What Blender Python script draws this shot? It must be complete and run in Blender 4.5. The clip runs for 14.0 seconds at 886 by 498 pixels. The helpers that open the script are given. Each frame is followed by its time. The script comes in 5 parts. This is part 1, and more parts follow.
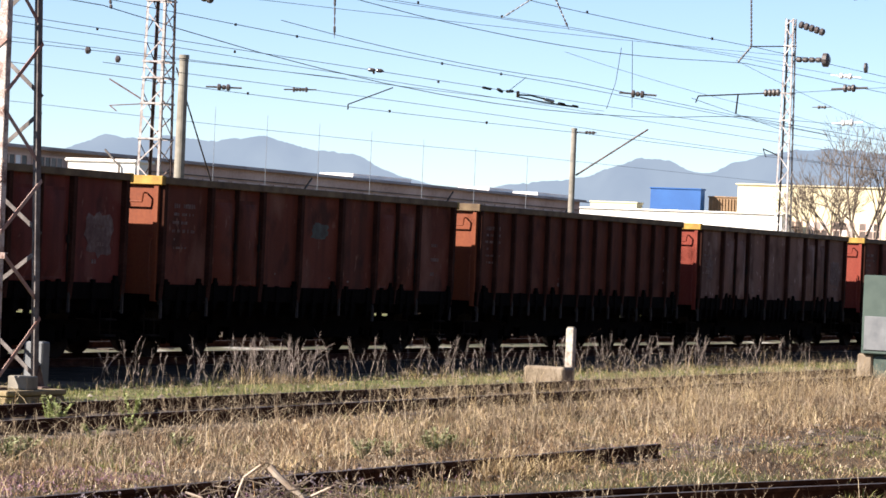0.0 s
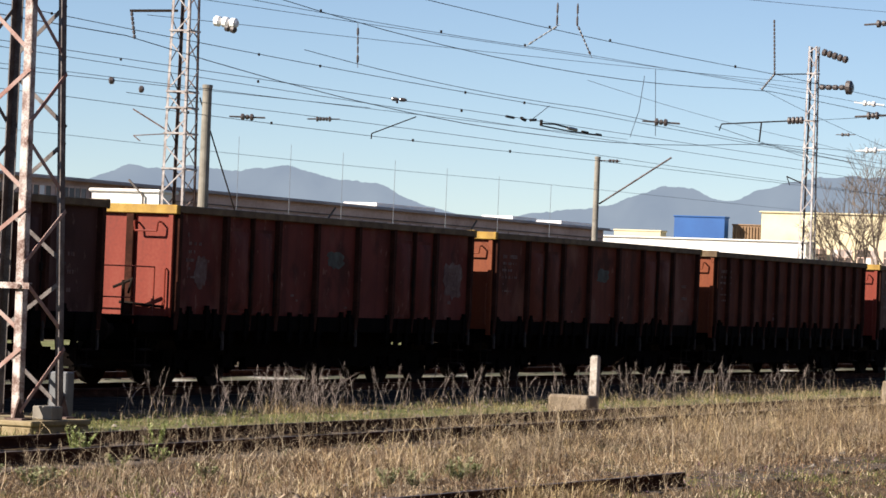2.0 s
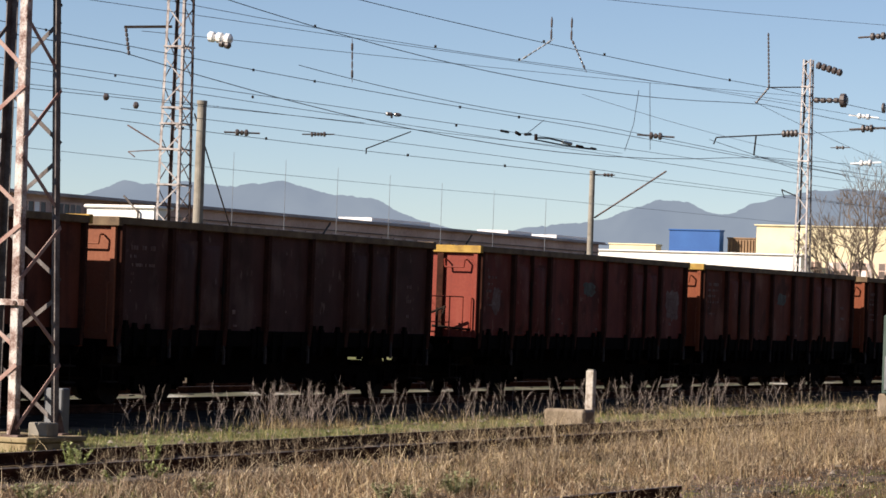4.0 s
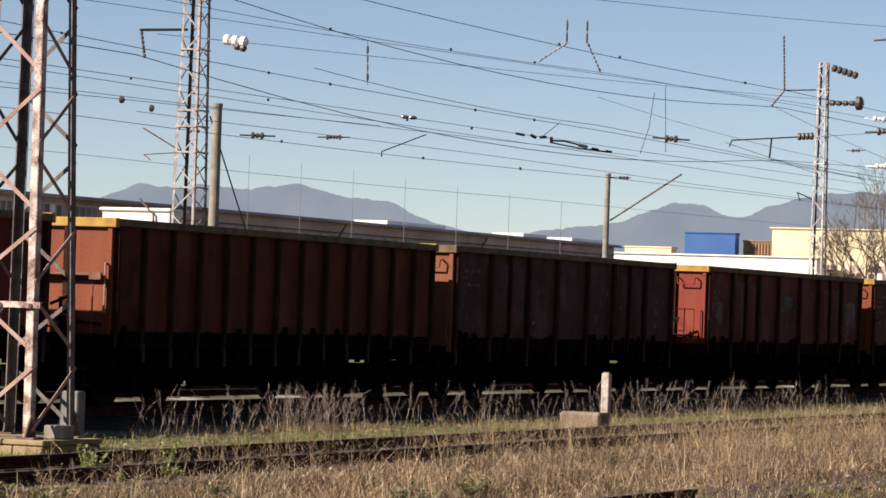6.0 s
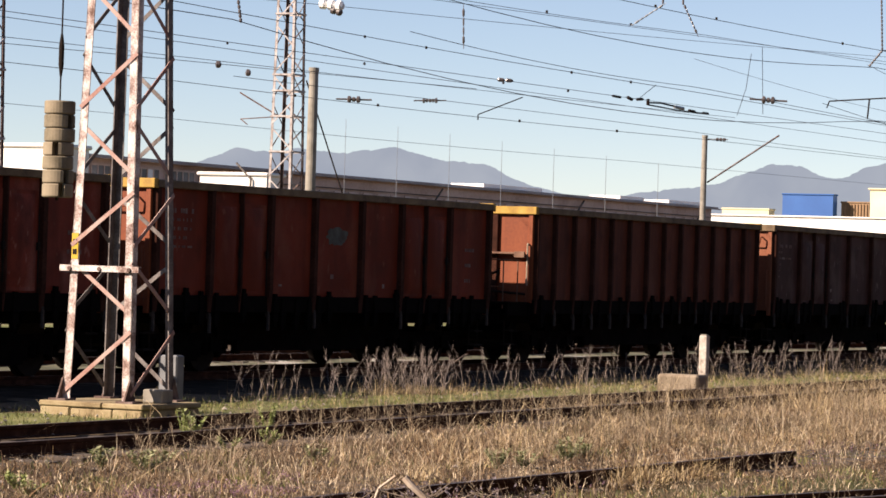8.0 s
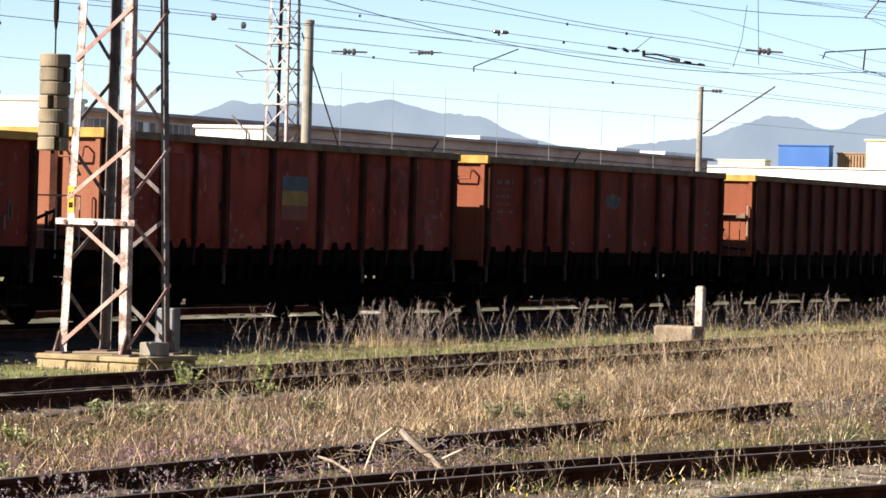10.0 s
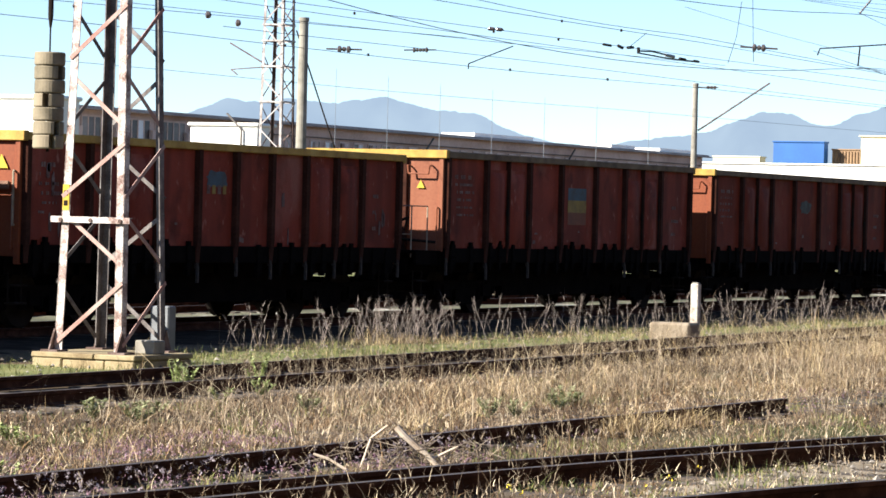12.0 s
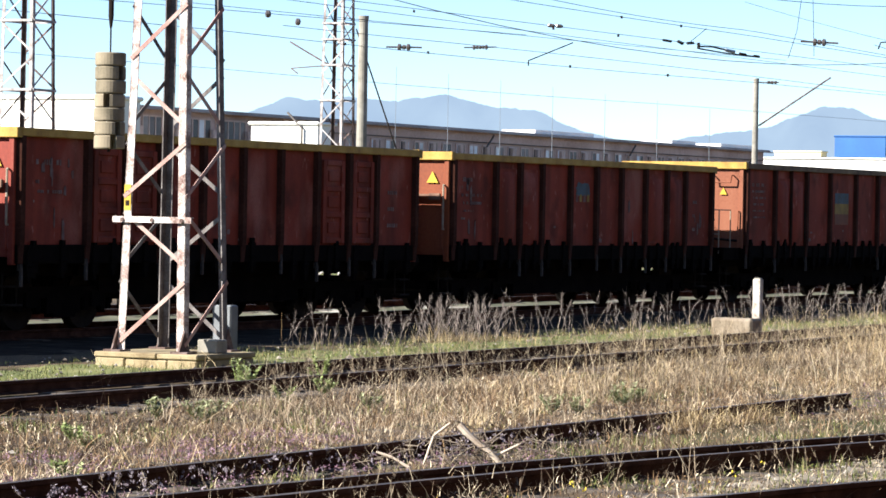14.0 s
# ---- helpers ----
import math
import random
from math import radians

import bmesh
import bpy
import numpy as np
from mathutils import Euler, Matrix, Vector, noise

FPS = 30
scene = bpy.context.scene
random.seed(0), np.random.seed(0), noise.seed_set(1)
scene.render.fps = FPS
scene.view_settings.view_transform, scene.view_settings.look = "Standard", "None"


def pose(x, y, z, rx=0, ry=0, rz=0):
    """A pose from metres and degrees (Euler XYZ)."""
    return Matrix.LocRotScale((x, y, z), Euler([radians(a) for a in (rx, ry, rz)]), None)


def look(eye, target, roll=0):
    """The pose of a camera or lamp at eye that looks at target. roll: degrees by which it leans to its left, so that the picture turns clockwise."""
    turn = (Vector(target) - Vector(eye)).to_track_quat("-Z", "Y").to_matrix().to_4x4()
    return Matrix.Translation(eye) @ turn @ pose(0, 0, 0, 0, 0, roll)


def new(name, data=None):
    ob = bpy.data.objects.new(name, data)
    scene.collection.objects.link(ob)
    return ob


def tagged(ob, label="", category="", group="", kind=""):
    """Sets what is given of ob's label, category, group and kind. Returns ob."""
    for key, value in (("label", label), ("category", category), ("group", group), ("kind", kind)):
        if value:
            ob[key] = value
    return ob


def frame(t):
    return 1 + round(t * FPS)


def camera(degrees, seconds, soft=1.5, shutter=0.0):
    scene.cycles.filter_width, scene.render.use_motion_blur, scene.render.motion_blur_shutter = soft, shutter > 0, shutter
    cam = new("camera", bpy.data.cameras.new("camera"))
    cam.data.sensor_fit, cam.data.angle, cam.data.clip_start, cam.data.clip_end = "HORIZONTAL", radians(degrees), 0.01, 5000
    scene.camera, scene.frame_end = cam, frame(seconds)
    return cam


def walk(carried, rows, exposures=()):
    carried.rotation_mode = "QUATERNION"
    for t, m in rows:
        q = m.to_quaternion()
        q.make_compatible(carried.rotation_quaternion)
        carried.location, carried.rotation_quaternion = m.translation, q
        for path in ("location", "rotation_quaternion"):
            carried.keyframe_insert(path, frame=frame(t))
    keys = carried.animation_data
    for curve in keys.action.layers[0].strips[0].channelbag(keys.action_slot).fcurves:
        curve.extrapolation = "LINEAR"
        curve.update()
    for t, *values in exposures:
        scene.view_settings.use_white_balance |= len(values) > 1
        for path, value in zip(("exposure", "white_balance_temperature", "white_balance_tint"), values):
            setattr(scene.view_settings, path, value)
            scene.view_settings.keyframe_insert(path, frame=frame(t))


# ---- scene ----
# ---------------------------------------------------------------- camera
cam = camera(15.755, 14.0, soft=1.6)
EYE = (0.0, 0.0, 2.057)


def aim(yaw, pitch, roll):
    """A pose at the tripod head: yaw from +y towards +x, pitch up, roll, in degrees."""
    a, p = radians(yaw), radians(pitch)
    way = Vector((math.sin(a) * math.cos(p), math.cos(a) * math.cos(p), math.sin(p)))
    return look(EYE, Vector(EYE) + 50 * way, roll)


PATH = [
    (0.0, 65.739, 0.298, 2.501), (0.5, 65.677, 0.355, 2.403), (1.0, 65.458, 0.512, 2.264), (1.5, 65.432, 0.682, 2.284),
    (2.0, 65.292, 0.797, 2.311), (2.5, 65.299, 0.816, 2.192), (3.0, 65.332, 0.822, 2.084), (5.3, 65.290, 1.415, 2.126),
    (5.5, 65.210, 1.382, 2.126), (6.0, 65.089, 1.104, 2.057), (6.5, 65.040, 0.919, 2.100), (7.0, 64.723, 0.888, 2.044),
    (7.5, 64.124, 0.694, 1.954), (8.0, 63.378, 0.385, 1.800), (8.5, 63.200, 0.045, 1.780), (8.7, 63.250, -0.045, 1.760),
    (10.8, 63.490, -0.550, 1.620), (11.0, 63.510, -0.505, 1.611), (11.5, 63.548, -0.494, 1.551), (12.0, 63.560, -0.515, 1.500),
    (12.5, 63.513, -0.507, 1.400), (13.0, 63.390, -0.494, 1.320), (13.5, 63.079, -0.525, 1.170), (14.0, 62.465, -0.586, 1.075)]
EXPOSURES = [(0.0, 1.42, 6500, 15), (0.5, 1.39, 6620, 16), (1.0, 1.29, 6680, 16), (1.5, 1.18, 6650, 15), (2.0, 0.99, 6650, 14), (3.0, 0.87, 6700, 15), (5.5, 0.77, 7000, 18),
             (6.5, 0.79, 7150, 20), (7.5, 0.89, 7250, 21), (8.0, 1.09, 7300, 22), (8.5, 1.26, 7300, 22), (11.0, 1.56, 6500, 9), (11.6, 1.62, 6500, 9), (12.0, 1.61, 6260, 9), (13.0, 1.62, 6020, 9), (14.0, 1.67, 6030, 9)]
walk(cam, [(t, aim(a, p, r)) for t, a, p, r in PATH], EXPOSURES)

# ---------------------------------------------------------------- sky and sun
TO_SUN = Vector((-1.15, 1.0, 0.90)).normalized()
SUN_EL = math.asin(TO_SUN.z)
world = bpy.data.worlds.new("sky")
scene.world = world
world.use_nodes = True
wn = world.node_tree
sky = wn.nodes.new("ShaderNodeTexSky")
sky.sky_type = "NISHITA"
sky.sun_disc = False
sky.sun_elevation = SUN_EL
sky.sun_rotation = math.atan2(TO_SUN.x, TO_SUN.y)
sky.altitude = 1200
sky.air_density, sky.dust_density, sky.ozone_density = 0.8, 0.02, 2.6
wn.links.new(sky.outputs[0], wn.nodes["Background"].inputs[0])
wn.nodes["Background"].inputs[1].default_value = 0.062
sun_data = bpy.data.lights.new("sun", "SUN")
sun_data.energy, sun_data.angle, sun_data.color = 5.0, radians(0.53), (1.0, 0.91, 0.78)
sun = new("sun", sun_data)
sun.matrix_world = look(TO_SUN * 60, (0, 0, 0))

# ---------------------------------------------------------------- materials


def material(name, colours, scale=6.0, rough=0.8, metal=0.0, bump=0.2, fine=60.0, streak=False, island=0.0, per_thing=0.0, dist=0.01, spec=0.5):
    """A weathered surface: a ramp of colours over two scales of noise, with relief."""
    m = bpy.data.materials.new(name)
    m.use_nodes = True
    nt = m.node_tree
    b = nt.nodes["Principled BSDF"]
    b.inputs["Roughness"].default_value, b.inputs["Metallic"].default_value = rough, metal
    b.inputs["Specular IOR Level"].default_value = spec
    tc = nt.nodes.new("ShaderNodeTexCoord")
    mp = nt.nodes.new("ShaderNodeMapping")
    mp.inputs["Scale"].default_value = (1, 1, 0.12) if streak else (1, 1, 1)
    nt.links.new(tc.outputs["Object"], mp.inputs["Vector"])
    big, small = nt.nodes.new("ShaderNodeTexNoise"), nt.nodes.new("ShaderNodeTexNoise")
    big.inputs["Scale"].default_value, big.inputs["Detail"].default_value = scale, 6
    small.inputs["Scale"].default_value, small.inputs["Detail"].default_value = fine, 4
    nt.links.new(mp.outputs[0], big.inputs["Vector"])
    nt.links.new(tc.outputs["Object"], small.inputs["Vector"])
    mix = nt.nodes.new("ShaderNodeMath")
    mix.operation = "MULTIPLY_ADD"
    mix.inputs[1].default_value = 0.35
    nt.links.new(small.outputs["Fac"], mix.inputs[0])
    part_ = nt.nodes.new("ShaderNodeMath")
    part_.operation = "MULTIPLY_ADD"
    part_.inputs[1].default_value, part_.inputs[2].default_value = 0.9, -0.13
    nt.links.new(big.outputs["Fac"], part_.inputs[0])
    nt.links.new(part_.outputs[0], mix.inputs[2])
    fac = mix.outputs[0]
    if island or per_thing:
        src = nt.nodes.new("ShaderNodeNewGeometry" if island else "ShaderNodeObjectInfo")
        add = nt.nodes.new("ShaderNodeMath")
        add.operation = "MULTIPLY_ADD"
        add.inputs[1].default_value = island or per_thing
        nt.links.new(src.outputs["Random Per Island" if island else "Random"], add.inputs[0])
        sub = nt.nodes.new("ShaderNodeMath")
        sub.operation = "SUBTRACT"
        sub.inputs[1].default_value = (island or per_thing) / 2
        nt.links.new(fac, sub.inputs[0])
        nt.links.new(sub.outputs[0], add.inputs[2])
        fac = add.outputs[0]
    ramp = nt.nodes.new("ShaderNodeValToRGB")
    n = len(colours)
    for i, c in enumerate(colours):
        at = 0.28 + 0.44 * i / max(1, n - 1)
        e = ramp.color_ramp.elements[i] if i < 2 else ramp.color_ramp.elements.new(at)
        e.position, e.color = at, (*c, 1)
    nt.links.new(fac, ramp.inputs[0])
    nt.links.new(ramp.outputs[0], b.inputs["Base Color"])
    if bump:
        bp = nt.nodes.new("ShaderNodeBump")
        bp.inputs["Strength"].default_value, bp.inputs["Distance"].default_value = bump, dist
        nt.links.new(mix.outputs[0], bp.inputs["Height"])
        nt.links.new(bp.outputs[0], b.inputs["Normal"])
    return m


def wagon_paint(name, base, worn, rust):
    """Old wagon paint: vertical streaks, rust blooms, pale scuffs and fine grain."""
    m = bpy.data.materials.new(name)
    m.use_nodes = True
    nt = m.node_tree
    b = nt.nodes["Principled BSDF"]
    b.inputs["Roughness"].default_value, b.inputs["Specular IOR Level"].default_value = 0.74, 0.14
    tc = nt.nodes.new("ShaderNodeTexCoord")
    info = nt.nodes.new("ShaderNodeObjectInfo")
    shift = nt.nodes.new("ShaderNodeVectorMath")
    shift.operation = "MULTIPLY_ADD"
    shift.inputs[1].default_value = (37.0, 11.0, 5.0)
    nt.links.new(info.outputs["Random"], shift.inputs[0])
    nt.links.new(tc.outputs["Object"], shift.inputs[2])

    def noisy(scale, detail, stretch, lo, hi):
        mp, n, r = nt.nodes.new("ShaderNodeMapping"), nt.nodes.new("ShaderNodeTexNoise"), nt.nodes.new("ShaderNodeMapRange")
        mp.inputs["Scale"].default_value = stretch
        n.inputs["Scale"].default_value, n.inputs["Detail"].default_value = scale, detail
        r.inputs["From Min"].default_value, r.inputs["From Max"].default_value = lo, hi
        nt.links.new(shift.outputs[0], mp.inputs["Vector"])
        nt.links.new(mp.outputs[0], n.inputs["Vector"])
        nt.links.new(n.outputs["Fac"], r.inputs["Value"])
        return r.outputs[0]

    def over(fac, under, colour, amount):
        mul, mix = nt.nodes.new("ShaderNodeMath"), nt.nodes.new("ShaderNodeMixRGB")
        mul.operation = "MULTIPLY"
        mul.inputs[1].default_value = amount
        nt.links.new(fac, mul.inputs[0])
        nt.links.new(mul.outputs[0], mix.inputs[0])
        if isinstance(under, tuple):
            mix.inputs[1].default_value = (*under, 1)
        else:
            nt.links.new(under, mix.inputs[1])
        mix.inputs[2].default_value = (*colour, 1)
        return mix.outputs[0]
    light = tuple(min(1.0, c * 1.5 + 0.006) for c in base)
    c = over(noisy(0.8, 4, (1, 1, 1), 0.35, 0.65), base, light, 0.8)
    c = over(noisy(2.6, 5, (1, 1, 0.10), 0.45, 0.72), c, rust, 0.8)
    c = over(noisy(1.7, 7, (1, 1, 0.8), 0.54, 0.68), c, rust, 0.85)
    c = over(noisy(1.1, 8, (1, 1, 0.55), 0.55, 0.72), c, worn, 0.7)
    c = over(noisy(7.0, 6, (1, 1, 0.5), 0.64, 0.72), c, worn, 0.8)
    c = over(noisy(30.0, 3, (1, 1, 1), 0.5, 0.75), c, rust, 0.35)
    nt.links.new(c, b.inputs["Base Color"])
    bp = nt.nodes.new("ShaderNodeBump")
    bp.inputs["Strength"].default_value, bp.inputs["Distance"].default_value = 0.35, 0.012
    nt.links.new(noisy(2.2, 5, (1, 1, 0.6), 0.2, 0.8), bp.inputs["Height"])
    nt.links.new(bp.outputs[0], b.inputs["Normal"])
    return m


M_BROWN = wagon_paint("paint_brown", (0.116, 0.0275, 0.0149), (0.244, 0.11, 0.0791), (0.0498, 0.0147, 0.0088))
M_RED = wagon_paint("paint_red", (0.187, 0.0321, 0.0184), (0.332, 0.138, 0.109), (0.0895, 0.0203, 0.0124))
M_BRIGHT = wagon_paint("paint_orange_red", (0.142, 0.0206, 0.0081), (0.221, 0.0687, 0.0397), (0.094, 0.0184, 0.0088))
M_MAROON = wagon_paint("paint_maroon", (0.128, 0.0275, 0.0211), (0.244, 0.11, 0.088), (0.0609, 0.0165, 0.0124))
M_GREY = wagon_paint("paint_grey_brown", (0.166, 0.0903, 0.072), (0.446, 0.32, 0.286), (0.0743, 0.0308, 0.0212))
M_PLUM = wagon_paint("paint_dark_plum", (0.0602, 0.0254, 0.0222), (0.165, 0.109, 0.0942), (0.0388, 0.0157, 0.012))
M_DARK = wagon_paint("paint_dark_brown", (0.0994, 0.0251, 0.0129), (0.16, 0.0581, 0.0368), (0.0531, 0.0146, 0.00919))
# shade around the ribs is put into this dark brown
M_RIB = material("rib_shade_brown", [(0.022, 0.010, 0.007), (0.042, 0.016, 0.011), (0.085, 0.034, 0.022)], 2.0, 0.85, bump=0.2, fine=20, spec=0.06)
M_END_ORANGE = material("end_paint_orange", [(0.101, 0.0211, 0.00686), (0.186, 0.0422, 0.0119), (0.227, 0.0633, 0.0199)], 1.6, 0.65, bump=0.15, fine=18, streak=True, spec=0.35)
M_END_RED = material("end_paint_red", [(0.114, 0.0178, 0.00977), (0.206, 0.029, 0.0142), (0.243, 0.0562, 0.0333)], 1.6, 0.65, bump=0.15, fine=18, streak=True, spec=0.35)
M_END_RUST = material("end_bar_rust", [(0.06, 0.024, 0.0132), (0.132, 0.06, 0.033), (0.204, 0.114, 0.072)], 5, 0.7, bump=0.15)
M_END_TAN = material("end_paint_faded", [(0.136, 0.04, 0.019), (0.217, 0.0733, 0.0364), (0.252, 0.102, 0.0555)], 1.6, 0.7, bump=0.15, fine=18, streak=True, spec=0.3)
M_RIM_YELLOW = material("rim_yellow", [(0.24, 0.132, 0.024), (0.396, 0.24, 0.036), (0.456, 0.312, 0.0781)], 3, 0.7, bump=0.2, fine=30)
M_RIM_DULL = material("rim_dull", [(0.072, 0.045, 0.024), (0.144, 0.0961, 0.051), (0.198, 0.144, 0.0781)], 3, 0.8, bump=0.3, fine=30)
# grime, with the shade under the wagons put into its near-black colour
M_UNDER = material("underframe_grime_shade", [(0.00252, 0.00195, 0.00176), (0.00504, 0.0039, 0.00351), (0.00924, 0.00663, 0.00546)], 4, 0.95, bump=0.3, spec=0.03)
M_IRON = material("brake_iron", [(0.012, 0.010, 0.009), (0.028, 0.021, 0.017)], 8, 0.9, bump=0.2, spec=0.05)
M_WHEEL = material("wheel_steel", [(0.012, 0.010, 0.009), (0.03, 0.024, 0.02)], 5, 0.85, 0.0, spec=0.06)
M_PALE_RAIL = material("handrail_pale", [(0.21, 0.162, 0.108), (0.372, 0.324, 0.252)], 10, 0.6)
M_STENCIL = material("stencil_white", [(0.09, 0.035, 0.028), (0.15, 0.085, 0.075), (0.27, 0.20, 0.18)], 7, 0.8, bump=0.05)
M_BLUE = material("emblem_blue", [(0.045, 0.05, 0.055), (0.045, 0.10, 0.15)], 5, 0.7, bump=0.05)
M_YELLOW = material("emblem_yellow", [(0.15, 0.0975, 0.0225), (0.315, 0.21, 0.03)], 5, 0.7, bump=0.05)
M_ORANGE = material("emblem_orange", [(0.12, 0.035, 0.015), (0.20, 0.055, 0.02)], 5, 0.7, bump=0.05)
M_FADED = material("emblem_faded", [(0.0467, 0.028, 0.0225), (0.0595, 0.068, 0.06), (0.102, 0.12, 0.109)], 6, 0.8, bump=0.05)
M_TRIANGLE = material("warning_yellow", [(0.432, 0.276, 0.012), (0.492, 0.348, 0.018)], 5, 0.5, bump=0.0)
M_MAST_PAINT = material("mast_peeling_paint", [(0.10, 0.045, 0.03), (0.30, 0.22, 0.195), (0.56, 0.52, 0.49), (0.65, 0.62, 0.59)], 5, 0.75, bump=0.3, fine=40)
# grey of the pulley arm; also the masts' shaded side as a colour
M_MAST_GREY = material("mast_grey_and_shade", [(0.06, 0.045, 0.04), (0.12, 0.105, 0.10), (0.24, 0.22, 0.21)], 5, 0.75, bump=0.25, fine=40)
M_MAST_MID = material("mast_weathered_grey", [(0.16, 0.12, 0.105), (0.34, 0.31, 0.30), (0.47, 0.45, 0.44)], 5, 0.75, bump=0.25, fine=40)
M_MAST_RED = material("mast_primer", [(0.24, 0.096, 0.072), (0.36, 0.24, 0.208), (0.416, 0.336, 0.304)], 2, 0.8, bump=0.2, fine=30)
# rust of feet and arms; also painted shade on back legs of masts
M_MAST_RUST_SHADE = material("mast_rust_and_shade", [(0.05, 0.03, 0.025), (0.11, 0.075, 0.065), (0.22, 0.17, 0.16)], 4, 0.85, bump=0.2, fine=30, spec=0.15)
M_MAST_PALE = material("mast_pale_pink", [(0.20, 0.16, 0.15), (0.46, 0.43, 0.42), (0.62, 0.60, 0.59)], 2, 0.8, bump=0.2, fine=30)
M_CONCRETE = material("concrete", [(0.156, 0.144, 0.12), (0.24, 0.222, 0.186), (0.3, 0.282, 0.24)], 3, 0.9, bump=0.4, fine=50)
M_BLOCK = material("weathered_block", [(0.108, 0.0811, 0.054), (0.216, 0.171, 0.12), (0.288, 0.24, 0.18)], 3, 0.9, bump=0.5, fine=40)
M_FOOTING = material("yellowed_footing", [(0.144, 0.102, 0.051), (0.276, 0.216, 0.12), (0.36, 0.3, 0.186)], 3, 0.9, bump=0.5, fine=40)
M_BRACKET = material("worn_bracket", [(0.0165, 0.0132, 0.011), (0.0495, 0.0413, 0.0358), (0.11, 0.0935, 0.0825)], 6, 0.85, bump=0.1, spec=0.1)
M_WEIGHT = material("weight_concrete", [(0.121, 0.102, 0.0664), (0.202, 0.168, 0.112), (0.255, 0.21, 0.143)], 4, 0.9, bump=0.4, fine=40, per_thing=0.3)
M_GALV = material("galvanised_box", [(0.13, 0.14, 0.15), (0.21, 0.22, 0.23)], 4, 0.7, 0.0, spec=0.2)
M_RAIL_SIDE = material("rail_rust", [(0.025, 0.012, 0.009), (0.055, 0.026, 0.018), (0.10, 0.05, 0.033)], 5, 0.95, bump=0.3, spec=0.08)
M_RAIL_TOP = material("rail_head", [(0.036, 0.0252, 0.0204), (0.0901, 0.072, 0.063)], 3, 0.6, 0.2, bump=0.05)
M_SLEEPER = material("sleeper_wood", [(0.03, 0.0228, 0.018), (0.066, 0.051, 0.039), (0.102, 0.0841, 0.066)], 4, 0.95, bump=0.5)
M_WIRE = material("wire_copper", [(0.07, 0.075, 0.08), (0.13, 0.14, 0.145)], 6, 0.6, 0.4, bump=0)
M_WIRE_PALE = material("wire_aluminium", [(0.20, 0.22, 0.24), (0.32, 0.34, 0.36)], 6, 0.5, 0.5, bump=0)
M_INSUL = material("insulator_brown", [(0.05, 0.042, 0.04), (0.12, 0.10, 0.095)], 6, 0.3, bump=0)
M_INSUL_WHITE = material("insulator_white", [(0.7, 0.7, 0.7), (0.82, 0.82, 0.8)], 6, 0.25, bump=0)
M_POST = material("chipped_white_paint", [(0.15, 0.11, 0.08), (0.40, 0.36, 0.31), (0.56, 0.54, 0.50)], 7, 0.85, bump=0.3, fine=40)
M_WHITE = material("white_render", [(0.6696, 0.6527, 0.5814), (0.8208, 0.8025, 0.7344), (0.86, 0.86, 0.7956)], 0.6, 0.85, bump=0.1, fine=8)
M_CREAM = material("cream_render", [(0.563, 0.478, 0.296), (0.648, 0.58, 0.378), (0.679, 0.623, 0.435)], 0.5, 0.85, bump=0.1, fine=8)
M_BLUE_WALL = material("blue_cladding", [(0.012, 0.080, 0.27), (0.018, 0.105, 0.33)], 0.5, 0.5, bump=0.05, fine=6)
M_FASCIA = material("pinkish_fascia", [(0.48, 0.31, 0.235), (0.62, 0.42, 0.33), (0.72, 0.52, 0.42)], 0.5, 0.9, bump=0.1, fine=8)
M_FACTORY = material("factory_wall", [(0.40, 0.26, 0.20), (0.54, 0.37, 0.29), (0.64, 0.46, 0.38)], 0.5, 0.9, bump=0.1, fine=8)
M_ROOF = material("roof_sheet", [(0.06, 0.051, 0.045), (0.102, 0.0901, 0.0811), (0.144, 0.126, 0.114)], 0.5, 0.85, bump=0.1, fine=8)
M_EAVES = material("pale_eaves", [(0.26, 0.20, 0.165), (0.40, 0.32, 0.27), (0.50, 0.42, 0.36)], 0.5, 0.9, bump=0.1, fine=8)
# the palest panes have the bright sky put into their colour
M_PANE = material("dusty_pane_sky", [(0.05, 0.035, 0.028), (0.16, 0.12, 0.10), (0.30, 0.25, 0.22), (0.80, 0.78, 0.76)], 0.6, 0.45, bump=0, per_thing=0.9)
M_FRAME = material("window_frame_pale", [(0.54, 0.38, 0.30), (0.72, 0.54, 0.45)], 2, 0.9, bump=0, spec=0.1)
M_SKYLIGHT = material("skylight_white", [(0.7, 0.7, 0.68), (0.82, 0.82, 0.80)], 1, 0.6, bump=0)
M_TAN_WALL = material("tan_boards", [(0.18, 0.11, 0.06), (0.32, 0.21, 0.12)], 1, 0.85, bump=0.1, fine=10)
# kept dark so the added unseen wall bounces little light
M_SKY_BLOCK = material("sky_block_brown", [(0.035, 0.024, 0.02), (0.06, 0.042, 0.034), (0.085, 0.062, 0.052)], 1, 0.95, bump=0.2, fine=10)
M_BARK = material("bark", [(0.0781, 0.057, 0.042), (0.144, 0.111, 0.0841), (0.198, 0.162, 0.126)], 6, 0.95, bump=0.4)
M_STRAW = material("dry_grass", [(0.0654, 0.0372, 0.0163), (0.21, 0.138, 0.0609), (0.407, 0.291, 0.145), (0.596, 0.474, 0.273)], 0.5, 0.8, bump=0, fine=3, island=0.7)
M_LITTER = material("pale_litter", [(0.143, 0.0931, 0.0523), (0.321, 0.233, 0.145), (0.571, 0.478, 0.337)], 0.5, 0.8, bump=0, fine=3, island=0.8)
